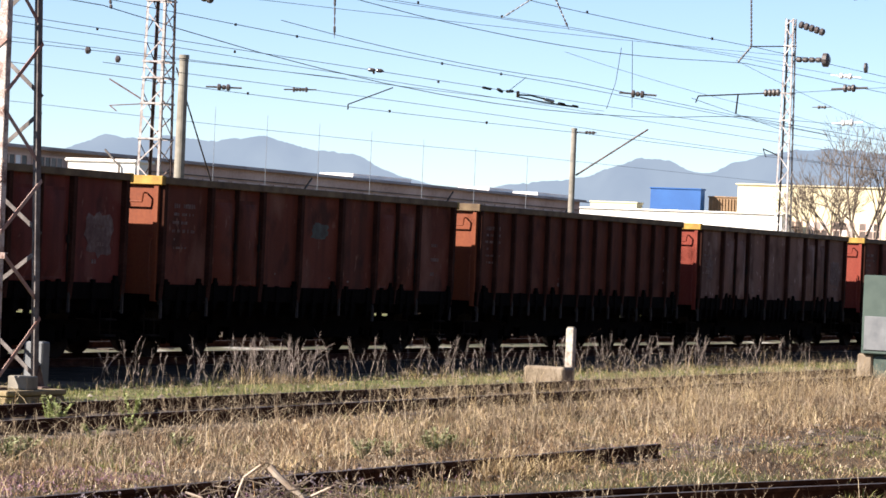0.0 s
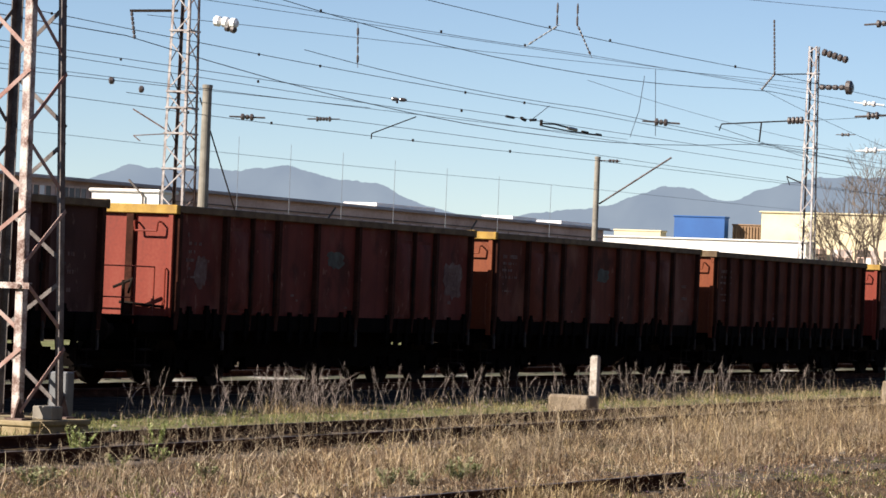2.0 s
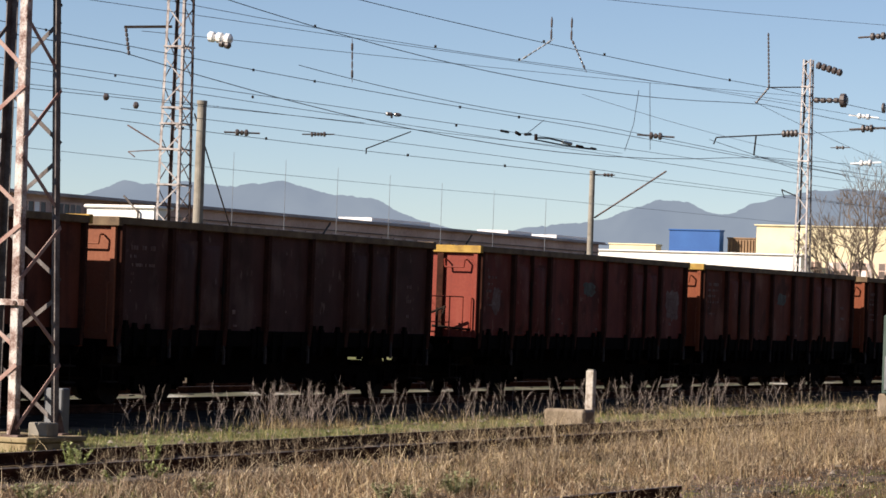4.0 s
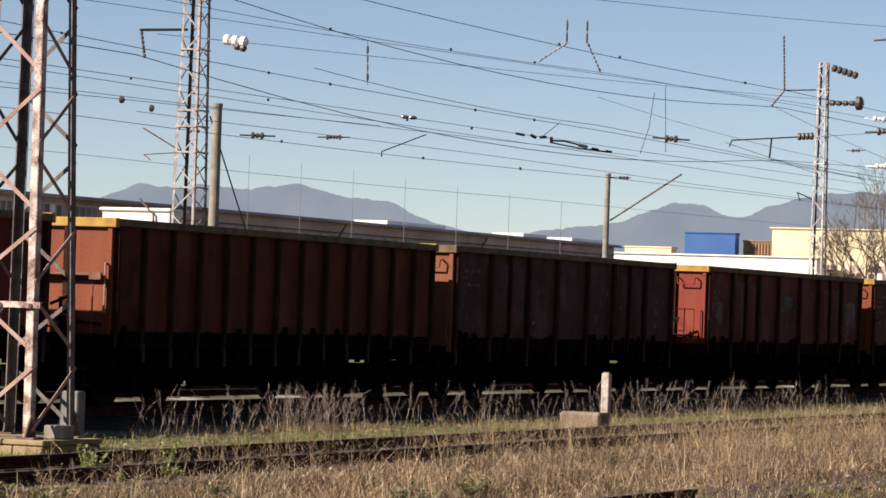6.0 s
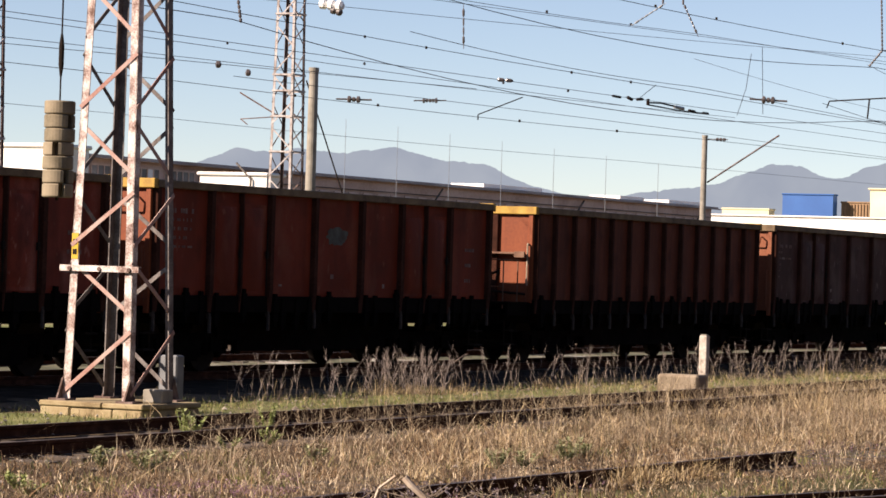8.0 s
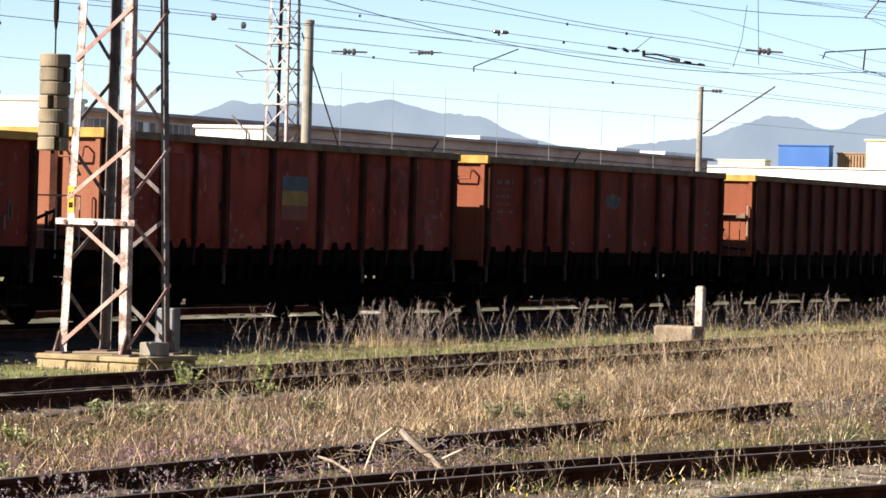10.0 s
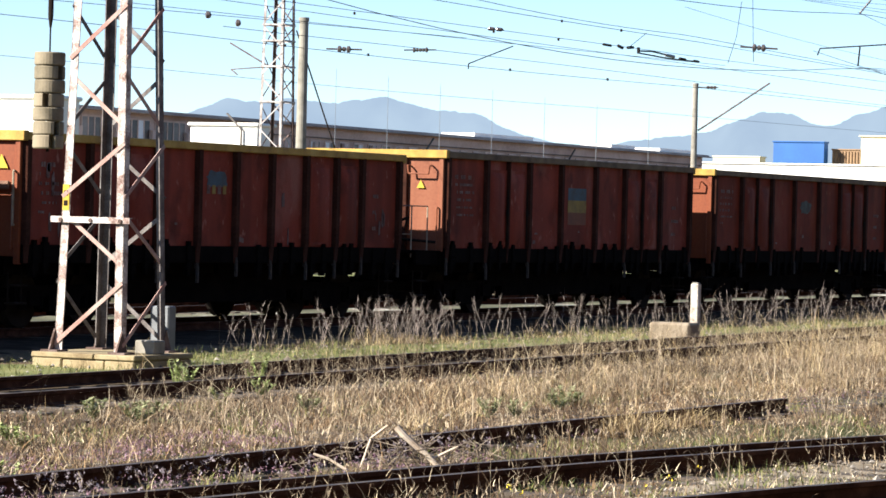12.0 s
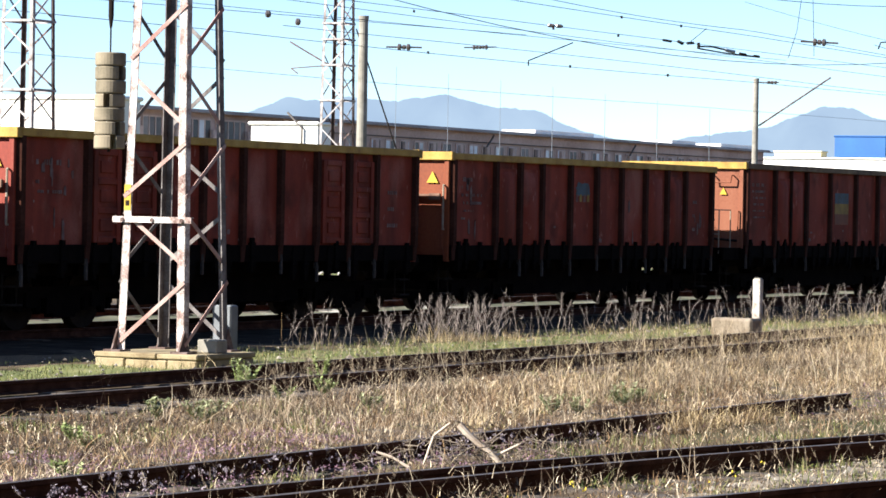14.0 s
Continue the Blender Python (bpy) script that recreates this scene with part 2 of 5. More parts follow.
M_DEAD = material("dead_grass_brown", [(0.0275, 0.0148, 0.00733), (0.103, 0.0566, 0.0269), (0.261, 0.163, 0.0805)], 0.5, 0.85, bump=0, fine=3, island=0.7)
M_GREEN = material("green_grass", [(0.042, 0.060, 0.010), (0.115, 0.130, 0.028), (0.215, 0.200, 0.07)], 0.5, 0.8, bump=0, fine=3, island=0.7)
M_LEAF = material("weed_leaf", [(0.15, 0.19, 0.055), (0.30, 0.35, 0.12), (0.44, 0.48, 0.22)], 3, 0.7, bump=0, fine=8, island=0.6)
M_WEED = material("weed_stalk", [(0.091, 0.0647, 0.0426), (0.21, 0.156, 0.102), (0.363, 0.292, 0.199)], 1, 0.9, bump=0, fine=4, island=0.7)
M_PLUME = material("grey_weed_plume", [(0.105, 0.085, 0.0779), (0.231, 0.19, 0.171), (0.378, 0.31, 0.275)], 1, 0.9, bump=0, fine=4, island=0.7)
M_SAGE = material("sage_leaf", [(0.15, 0.17, 0.075), (0.26, 0.285, 0.135), (0.38, 0.39, 0.22)], 3, 0.8, bump=0, fine=8, island=0.6)
M_PURPLE = material("purple_flower", [(0.13, 0.065, 0.09), (0.22, 0.115, 0.165), (0.33, 0.21, 0.27)], 2, 0.8, bump=0, fine=4, island=0.7)
M_PALE_HEAD = material("pale_seed_head", [(0.09, 0.07, 0.085), (0.18, 0.145, 0.17), (0.28, 0.24, 0.26)], 2, 0.9, bump=0, fine=4, island=0.6)
M_DANDELION = material("yellow_flower", [(0.75, 0.55, 0.03), (0.85, 0.68, 0.05)], 2, 0.8, bump=0)
M_STONE = material("ballast_stone", [(0.0841, 0.066, 0.054), (0.174, 0.15, 0.123), (0.3, 0.27, 0.234)], 3, 0.95, bump=0.2, island=0.6)
M_STICK = material("bleached_branch", [(0.374, 0.276, 0.195), (0.546, 0.445, 0.345), (0.624, 0.538, 0.435)], 6, 0.85, bump=0.3)
M_CABINET = material("green_cabinet", [(0.035, 0.06, 0.05), (0.06, 0.09, 0.075)], 3, 0.6)


def ground_material():
    m = bpy.data.materials.new("yard_ground")
    m.use_nodes = True
    nt = m.node_tree
    b = nt.nodes["Principled BSDF"]
    b.inputs["Roughness"].default_value = 0.95
    b.inputs["Specular IOR Level"].default_value = 0.2
    tc = nt.nodes.new("ShaderNodeTexCoord")

    def noisy(scale, detail):
        n = nt.nodes.new("ShaderNodeTexNoise")
        n.inputs["Scale"].default_value, n.inputs["Detail"].default_value = scale, detail
        nt.links.new(tc.outputs["Object"], n.inputs["Vector"])
        return n.outputs["Fac"]

    def ramp(fac, stops):
        r = nt.nodes.new("ShaderNodeValToRGB")
        for i, (at, c) in enumerate(stops):
            e = r.color_ramp.elements[i] if i < 2 else r.color_ramp.elements.new(at)
            e.position, e.color = at, (*c, 1)
        nt.links.new(fac, r.inputs[0])
        return r.outputs[0]
    earth = ramp(noisy(9, 8), [(0.3, (0.027, 0.0192, 0.0132)), (0.5, (0.066, 0.0468, 0.0312)), (0.7, (0.132, 0.0991, 0.069))])
    straw = ramp(noisy(22, 6), [(0.3, (0.048, 0.033, 0.0198)), (0.5, (0.114, 0.0811, 0.048)), (0.7, (0.198, 0.15, 0.0961))])
    green = ramp(noisy(14, 6), [(0.3, (0.03, 0.036, 0.012)), (0.6, (0.072, 0.0751, 0.027)), (0.8, (0.132, 0.114, 0.06))])
    mix1, mix2 = nt.nodes.new("ShaderNodeMixRGB"), nt.nodes.new("ShaderNodeMixRGB")
    f1 = ramp(noisy(0.5, 5), [(0.42, (0, 0, 0)), (0.56, (1, 1, 1))])
    f2 = ramp(noisy(0.23, 6), [(0.53, (0, 0, 0)), (0.63, (1, 1, 1))])
    for mixer, fac, c1, c2 in ((mix1, f1, earth, straw), (mix2, f2, mix1.outputs[0], green)):
        nt.links.new(fac, mixer.inputs[0])
        nt.links.new(c1, mixer.inputs[1])
        nt.links.new(c2, mixer.inputs[2])
    nt.links.new(mix2.outputs[0], b.inputs["Base Color"])
    bp = nt.nodes.new("ShaderNodeBump")
    bp.inputs["Strength"].default_value, bp.inputs["Distance"].default_value = 0.6, 0.05
    nt.links.new(noisy(30, 8), bp.inputs["Height"])
    nt.links.new(bp.outputs[0], b.inputs["Normal"])
    return m


M_GROUND = ground_material()
# the train's shadow is put into this near-black ballast colour
M_BALLAST = material("ballast_with_shade", [(0.013, 0.010, 0.008), (0.028, 0.022, 0.017), (0.06, 0.05, 0.04)], 2.5, 1.0, bump=0.8, fine=24, dist=0.04, spec=0.05)
M_GRAVEL = material("pale_gravel", [(0.03, 0.034, 0.016), (0.06, 0.064, 0.03), (0.13, 0.125, 0.075), (0.60, 0.58, 0.54)], 0.4, 0.95, bump=0.6, fine=24, dist=0.03)
M_SOIL = material("pale_soil", [(0.102, 0.0781, 0.051), (0.198, 0.162, 0.114), (0.282, 0.24, 0.18)], 1.2, 0.95, bump=0.6, fine=20, dist=0.03)
M_PATCH = material("repainted_patch", [(0.08, 0.035, 0.030), (0.13, 0.075, 0.068), (0.22, 0.165, 0.155)], 3, 0.8, bump=0.05, fine=12)
M_TURF = material("mossy_turf", [(0.055, 0.068, 0.014), (0.125, 0.138, 0.034), (0.205, 0.19, 0.085)], 1.2, 0.95, bump=0.6, fine=20, dist=0.03)


def mountain_material():
    m = bpy.data.materials.new("hazy_mountain")
    m.use_nodes = True
    nt = m.node_tree
    b = nt.nodes["Principled BSDF"]
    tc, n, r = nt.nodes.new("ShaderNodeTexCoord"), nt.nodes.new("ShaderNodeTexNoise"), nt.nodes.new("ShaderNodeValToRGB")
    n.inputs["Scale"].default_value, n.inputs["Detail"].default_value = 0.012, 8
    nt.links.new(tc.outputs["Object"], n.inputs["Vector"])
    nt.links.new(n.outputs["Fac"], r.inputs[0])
    # distance haze is put in as this blue glow over a black base
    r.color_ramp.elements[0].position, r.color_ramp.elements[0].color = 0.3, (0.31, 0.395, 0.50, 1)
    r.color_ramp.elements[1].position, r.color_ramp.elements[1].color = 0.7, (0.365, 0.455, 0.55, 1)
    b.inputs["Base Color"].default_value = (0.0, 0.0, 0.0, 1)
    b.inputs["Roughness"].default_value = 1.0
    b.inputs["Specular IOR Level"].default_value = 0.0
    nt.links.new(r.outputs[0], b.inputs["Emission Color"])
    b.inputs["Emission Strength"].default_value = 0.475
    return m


M_MOUNTAIN = mountain_material()

# ---------------------------------------------------------------- mesh helpers


def box(bm, x0, x1, y0, y1, z0, z1, m=None):
    v = [bm.verts.new(m @ Vector((x, y, z)) if m else (x, y, z)) for x in (x0, x1) for y in (y0, y1) for z in (z0, z1)]
    for a, b, c, d in ((0, 1, 3, 2), (4, 6, 7, 5), (0, 4, 5, 1), (2, 3, 7, 6), (0, 2, 6, 4), (1, 5, 7, 3)):
        bm.faces.new((v[a], v[b], v[c], v[d]))
    return v


def rod(bm, p, q, r0, r1=None, n=6, caps=True):
    """A round bar from p to q."""
    p, q = Vector(p), Vector(q)
    r1 = r0 if r1 is None else r1
    turn = (q - p).to_track_quat("Z", "Y").to_matrix()
    rings = []
    for c, r in ((p, r0), (q, r1)):
        rings.append([bm.verts.new(c + turn @ Vector((r * math.cos(2 * math.pi * i / n), r * math.sin(2 * math.pi * i / n), 0))) for i in range(n)])
    for i in range(n):
        j = (i + 1) % n
        bm.faces.new((rings[0][i], rings[0][j], rings[1][j], rings[1][i]))
    if caps:
        bm.faces.new(rings[0][::-1])
        bm.faces.new(rings[1])


def bar(bm, p, q, w, d, side=(0, 1, 0)):
    """A flat bar from p to q, w across and d along side."""
    p, q = Vector(p), Vector(q)
    along = (q - p).normalized()
    s = Vector(side)
    s = (s - along * s.dot(along)).normalized()
    c = along.cross(s)
    m = Matrix((c, s, along)).transposed().to_4x4()
    m.translation = p
    box(bm, -w / 2, w / 2, -d / 2, d / 2, 0, (q - p).length, m)


def angle_iron(bm, p, q, w, th, sx, sy):
    """An L section from p to q whose two legs run towards sx in x and sy in y."""
    for wx, wy in ((w, th), (th, w)):
        v = []
        for c in (p, q):
            for a, b in ((0, 0), (wx, 0), (wx, wy), (0, wy)):
                v.append(bm.verts.new((c[0] + sx * a, c[1] + sy * b, c[2])))
        for i in range(4):
            j = (i + 1) % 4
            bm.faces.new((v[i], v[j], v[4 + j], v[4 + i]))
        bm.faces.new(v[:4])
        bm.faces.new(v[4:])


def lathe(bm, profile, n=16, at=(0, 0, 0), axis="Z"):
    """A turned shape from (radius, height) pairs."""
    rings = []
    for r, h in profile:
        ring = []
        for i in range(n):
            a = 2 * math.pi * i / n
            p = (r * math.cos(a), r * math.sin(a), h) if axis == "Z" else ((h, r * math.cos(a), r * math.sin(a)) if axis == "X" else (r * math.cos(a), h, r * math.sin(a)))
            ring.append(bm.verts.new((at[0] + p[0], at[1] + p[1], at[2] + p[2])))
        rings.append(ring)
    for a, b in zip(rings, rings[1:]):
        for i in range(n):
            j = (i + 1) % n
            bm.faces.new((a[i], a[j], b[j], b[i]))
    bm.faces.new(rings[0][::-1])
    bm.faces.new(rings[-1])


def mesh_of(name, bm, mat, bevel=0.0):
    if bevel:
        bmesh.ops.bevel(bm, geom=bm.edges[:], offset=bevel, segments=1, affect="EDGES", clamp_overlap=True)
    bmesh.ops.recalc_face_normals(bm, faces=bm.faces[:])
    me = bpy.data.meshes.new(name)
    bm.to_mesh(me)
    bm.free()
    me.materials.append(mat)
    return me


def part(name, bm, mat, parent, label="", bevel=0.0):
    ob = new(name, bm if isinstance(bm, bpy.types.Mesh) else mesh_of(name, bm, mat, bevel))
    ob.parent = parent
    return tagged(ob, label) if label else ob


def thing(name, bm, mat, label, category, group="", kind="", bevel=0.0):
    return tagged(new(name, mesh_of(name, bm, mat, bevel) if bm else None), label, category, group, kind)


def strands(name, mat, seeds, rng, lean=0.35, width=0.005, curl=0.3, segs=3, ways=None):
    """One mesh of thin tapered blades; seeds are rows x, y, z, height."""
    n = len(seeds)
    a = rng.uniform(0, 2 * np.pi, n)
    tilt = rng.normal(0, lean, n)
    away = np.stack([np.cos(a), np.sin(a), np.zeros(n)], 1)
    if ways is not None:
        flat_ = np.hypot(ways[:, 0], ways[:, 1]) + 1e-9
        tilt, away = np.arctan2(flat_, ways[:, 2]), np.column_stack([ways[:, :2] / flat_[:, None], np.zeros(n)])
    b = rng.uniform(0, 2 * np.pi, n)
    side = np.stack([np.cos(b), np.sin(b), np.zeros(n)], 1)
    w = width * rng.uniform(0.6, 1.4, n)[:, None]
    base, h = seeds[:, :3], seeds[:, 3:4]
    bend = rng.normal(0, curl, n)[:, None]
    verts = []
    for k in range(segs):
        f = k / segs
        c = base + np.array([0, 0, 1.0]) * h * f * np.cos(tilt)[:, None] + away * h * (f * np.sin(tilt)[:, None] + bend * f * f)
        verts += [c - side * w * (1 - 0.5 * f), c + side * w * (1 - 0.5 * f)]
    tip = base + np.array([0, 0, 1.0]) * h * np.cos(tilt)[:, None] * (1 - 0.3 * np.abs(bend)) + away * h * (np.sin(tilt)[:, None] + bend)
    verts.append(tip)
    m = len(verts)
    co = np.stack(verts, 1).reshape(-1, 3)
    tri = []
    for k in range(segs - 1):
        o = 2 * k
        tri += [(o, o + 1, o + 3), (o, o + 3, o + 2)]
    tri.append((2 * segs - 2, 2 * segs - 1, 2 * segs))
    idx = (np.arange(n)[:, None, None] * m + np.array(tri)[None]).reshape(-1, 3)
    me = bpy.data.meshes.new(name)
    me.from_pydata(co, [], idx)
    me.materials.append(mat)
    return me

# ---------------------------------------------------------------- ground and far ground
GZ = 0.0


def ground_sheet():
    bm = bmesh.new()
    xs = [-4200, -600, -80, -20] + [0 + 2 * i for i in range(46)] + [100, 130, 180, 260, 400, 800, 4200]
    ys = [-4200, -600, -60, -10] + [0 + 1.0 * i for i in range(27)] + [30, 34, 40, 60, 120, 300, 800, 4200]
    grid = []
    for x in xs:
        row = []
        for y in ys:
            near = 0 <= x <= 92 and 6 < y < 19
            z = GZ + (0.05 * noise.noise((x * 0.35, y * 0.6, 0.0)) if near else 0.0)
            row.append(bm.verts.new((x, y, z)))
        grid.append(row)
    for i in range(len(xs) - 1):
        for j in range(len(ys) - 1):
            bm.faces.new((grid[i][j], grid[i + 1][j], grid[i + 1][j + 1], grid[i][j + 1]))
    thing("ground", bm, M_GROUND, "brown rail yard ground with dry grass and bare earth", "ground", kind="structure")


def bank(name, mat, y0, y1, height, label, x0=10.0, x1=140.0, step=0.5):
    """A low strip of ballast or turf with an uneven top."""
    bm = bmesh.new()
    n = 6
    rows = []
    k = int((x1 - x0) / step)
    for i in range(k + 1):
        x = x0 + i * step
        row = []
        for j in range(n + 1):
            f = j / n
            y = y0 + (y1 - y0) * f
            edge = min(1.0, 4 * min(f, 1 - f))
            wob = 0.03 * noise.noise((x * 1.3, y * 2.1, 5.0)) + 0.02 * noise.noise((x * 4, y * 5, 1.0))
            row.append(bm.verts.new((x, y + 0.12 * noise.noise((x * 0.6, j * 3.3, 2.0)), GZ - 0.05 + edge * (height + 0.05 + wob))))
        rows.append(row)
    for i in range(k):
        for j in range(n):
            bm.faces.new((rows[i][j], rows[i + 1][j], rows[i + 1][j + 1], rows[i][j + 1]))
    thing(name, bm, mat, label, name.replace("_", " "), kind="structure")


def mountains():
    """A far hazy range; the ridge is a sum of rounded summits along the horizon."""
    humps = (21, 45, 41, 41, 45, 42, 52, 52, 66, 80, 74, 81, 76, 79, 85, 77, 70, 72, 54, 48, 40, 42, 49, 52, 55, 66, 79, 78, 62, 77, 86, 92, 94, 94, 91, 89, 84, 76, 82, 38, 73)
    bm = bmesh.new()
    rows = []
    for i in range(601):
        a = 52 + 28 * i / 600
        z = 45 + sum(h * math.exp(-((a - 54.6 - 0.56 * k) / 0.42) ** 2) for k, h in enumerate(humps)) + 1.0 * noise.noise((a * 4.2, 0, 0)) + 1.6 * noise.noise((a * 12, 3, 0)) + 0.8 * noise.noise((a * 34, 5, 0))
        row = []
        for j, (rad, f) in enumerate(((3900, -0.1), (3960, 0.35), (4010, 0.7), (4060, 1.0), (4300, -0.1))):
            r = rad + 60 * noise.noise((a * 1.5, j, 7))
            row.append(bm.verts.new((r * math.sin(radians(a)), r * math.cos(radians(a)), z * f)))
        rows.append(row)
    for p, q in zip(rows, rows[1:]):
        for j in range(4):
            bm.faces.new((p[j], q[j], q[j + 1], p[j + 1]))
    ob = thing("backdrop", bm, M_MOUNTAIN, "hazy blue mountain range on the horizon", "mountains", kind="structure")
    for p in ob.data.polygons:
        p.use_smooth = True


def sky_blocker():
    # added unseen wall: cuts sky light on the train's near side
    bm = bmesh.new()
    box(bm, -110, 170, -7.0, -6.0, -0.5, 15.0)
    thing("unseen_wall", bm, M_SKY_BLOCK, "unseen dark wall added behind the camera to cut sky light", "wall", kind="structure")


ground_sheet()
sky_blocker()
bank("ballast_bed", M_BALLAST, 24.6, 31.3, 0.02, "ballast under the train's track with shade in its dark colour")
bank("turf_strip", M_TURF, 20.3, 24.9, 0.015, "mossy turf strip with pale gravel between two tracks")
bank("gravel_strip", M_GRAVEL, 31.1, 39.0, 0.03, "pale sunlit gravel behind the train")
bank("far_turf", M_TURF, 38.9, 60.0, 0.015, "mossy green turf beyond the sunlit gravel", 30.0, 170.0, 1.0)
bank("bare_soil", M_SOIL, 8.0, 9.9, 0.02, "pale bare soil strip with small stones between rails", 19.0, 40.0)
mountains()

# ---------------------------------------------------------------- tracks
RAIL_H = 0.17


def rail_mesh(path, name, z=RAIL_H, h=0.15):
    """A rail of I section along points (x, y)."""
    prof = [(-0.036, 0), (-0.036, -0.035), (-0.010, -0.045), (-0.010, -h + 0.025), (-0.065, -h + 0.012), (-0.065, -h), (0.065, -h), (0.065, -h + 0.012),
            (0.010, -h + 0.025), (0.010, -0.045), (0.036, -0.035), (0.036, 0)]
    bm = bmesh.new()
    rows = []
    for i, (x, y) in enumerate(path):
        x2, y2 = path[min(i + 1, len(path) - 1)]
        x1, y1 = path[max(i - 1, 0)]
        d = Vector((x2 - x1, y2 - y1, 0)).normalized()
        nrm = Vector((-d.y, d.x, 0))
        rows.append([bm.verts.new(Vector((x, y, z + b)) + nrm * a) for a, b in prof])
    k = len(prof)
    for p, q in zip(rows, rows[1:]):
        for j in range(k):
            f = bm.faces.new((p[j], p[(j + 1) % k], q[(j + 1) % k], q[j]))
            f.material_index = 1 if j == k - 1 else 0
    bmesh.ops.recalc_face_normals(bm, faces=bm.faces[:])
    me = bpy.data.meshes.new(name)
    bm.to_mesh(me)
    bm.free()
    me.materials.append(M_RAIL_SIDE)
    me.materials.append(M_RAIL_TOP)
    return me


def track(label, paths, sleepers):
    """A track: its rails and its sleepers, sleepers given as (start x, end x, y at start, y at end, length)."""
    t = tagged(new("railway_track"), label, "railway track", "tracks of the yard", "structure")
    for p in paths:
        part("rail", rail_mesh(p, "rail"), None, t)
    x0, x1, ya, yb, ln = sleepers
    bm = bmesh.new()
    box(bm, -0.12, 0.12, -ln / 2, ln / 2, -0.14, 0.0)
    me = mesh_of("sleeper", bm, M_SLEEPER, 0.012)
    n = min(150, int((x1 - x0) / 0.62))
    for i in range(n):
        x = x0 + 0.62 * i
        s = new("sleeper", me)
        s.parent = t
        s.matrix_basis = pose(x, ya + (yb - ya) * (x - x0) / (x1 - x0), 0.022 + random.uniform(-0.01, 0.004), random.uniform(-1, 1), 0, random.uniform(-2, 2))
    return t


def straight(x0, y0, x1, y1, bend=0.0, n=24):
    return [(x0 + (x1 - x0) * i / n, y0 + (y1 - y0) * i / n - bend * 4 * (i / n) * (1 - i / n) * -1) for i in range(n + 1)]


TRACK_Y = 29.45
track("rusty track under the freight train", [straight(-60, TRACK_Y + s * 0.75, 240, TRACK_Y + s * 0.75, n=4) for s in (-1, 1)], (36, 128, TRACK_Y, TRACK_Y, 2.5))
track("track behind the freight train", [straight(-60, 34.6 + s * 0.75, 240, 34.6 + s * 0.75, n=4) for s in (-1, 1)], (44, 120, 34.6, 34.6, 2.5))
track("rusty disused track half buried in dry grass", [straight(0, 19.95, 160, 21.2, 0.3), straight(0, 18.1, 160, 19.6, 0.3)], (14, 70, 19.0, 19.3, 2.5))
track("rusty disused rail sunk in dry grass", [straight(0, 13.2, 33.7, 12.45), straight(0, 14.9, 20.4, 14.7)], (10, 46, 13.75, 13.2, 2.5))
track("rusty curved siding with paired rails at a switch", [[(x, 11.42 - 0.11 * (x - 18.6) - 0.0083 * (x - 18.6) ** 2) for x in range(10, 44, 2)], [(x, 10.80 - 0.11 * (x - 19.2) - 0.0095 * (x - 19.2) ** 2) for x in range(10, 44, 2)],
      [(x, 8.55 - 0.20 * (x - 20.2) - 0.012 * (x - 20.2) ** 2) for x in range(10, 44, 2)]], (10, 32, 10.6, 8.6, 2.6))

# ---------------------------------------------------------------- freight wagons
BOX_L, HALF_W, FLOOR_Z = 12.8, 1.49, 1.15


def wheelset_mesh():
    bm = bmesh.new()
    rod(bm, (0, -0.85, 0), (0, 0.85, 0), 0.075, n=10)
    for s in (-1, 1):
        prof = [(0.46, -0.07), (0.46, 0.04), (0.49, 0.05), (0.49, 0.075), (0.40, 0.075), (0.38, 0.03), (0.16, 0.05), (0.14, 0.09)]
        lathe(bm, [(r, -s * h) for r, h in prof], 20, (0, s * 0.75, 0), "Y")
        for k in range(4):
            a = k * math.pi / 2
            box(bm, -0.03, 0.03, s * 0.75 - 0.05, s * 0.75 + 0.05, 0.17, 0.36, Matrix.Rotation(a, 4, "Y"))
    return mesh_of("wheelset", bm, M_WHEEL)


def bogie_mesh():
    bm = bmesh.new()
    for s in (-1, 1):
        y = s * 1.0
        box(bm, -1.35, 1.35, y - 0.05, y + 0.05, 0.50, 0.68)
        box(bm, -0.46, 0.46, y - 0.07, y + 0.07, 0.26, 0.52)
        box(bm, -0.30, 0.30, y - 0.09, y + 0.09, 0.20, 0.27)
        for a in (-0.9, 0.9):
            box(bm, a - 0.16, a + 0.16, y - 0.10 if s < 0 else y - 0.04, y + 0.04 if s < 0 else y + 0.10, 0.36, 0.60)
            for d in (-0.24, 0.24):
                lathe(bm, [(0.075, 0.30), (0.075, 0.50)], 8, (a + d, y, 0))
        box(bm, -1.40, -1.32, y - 0.05, y + 0.05, 0.40, 0.68)
        box(bm, 1.32, 1.40, y - 0.05, y + 0.05, 0.40, 0.68)
    box(bm, -0.20, 0.20, -1.0, 1.0, 0.46, 0.78)
    for a in (-1.36, 1.36):
        box(bm, a - 0.05, a + 0.05, -1.0, 1.0, 0.48, 0.64)
    for a in (-1.50, -0.32, 0.32, 1.50):
        box(bm, a - 0.06, a + 0.06, -0.92, 0.92, 0.30, 0.44)
        for s in (-1, 1):
            box(bm, a - 0.05, a + 0.05, s * 0.75 - 0.06, s * 0.75 + 0.06, 0.24, 0.72)
    lathe(bm, [(0.30, 0.78), (0.30, 0.92)], 14)
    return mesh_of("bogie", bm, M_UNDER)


def side_mesh(name, mat, top, z0):
    """One side wall with a pressed lower edge; it faces -y."""
    bm = bmesh.new()
    box(bm, 0.02, BOX_L - 0.02, 0, 0.05, z0, top - 0.10)
    return mesh_of(name, bm, mat, 0.006)


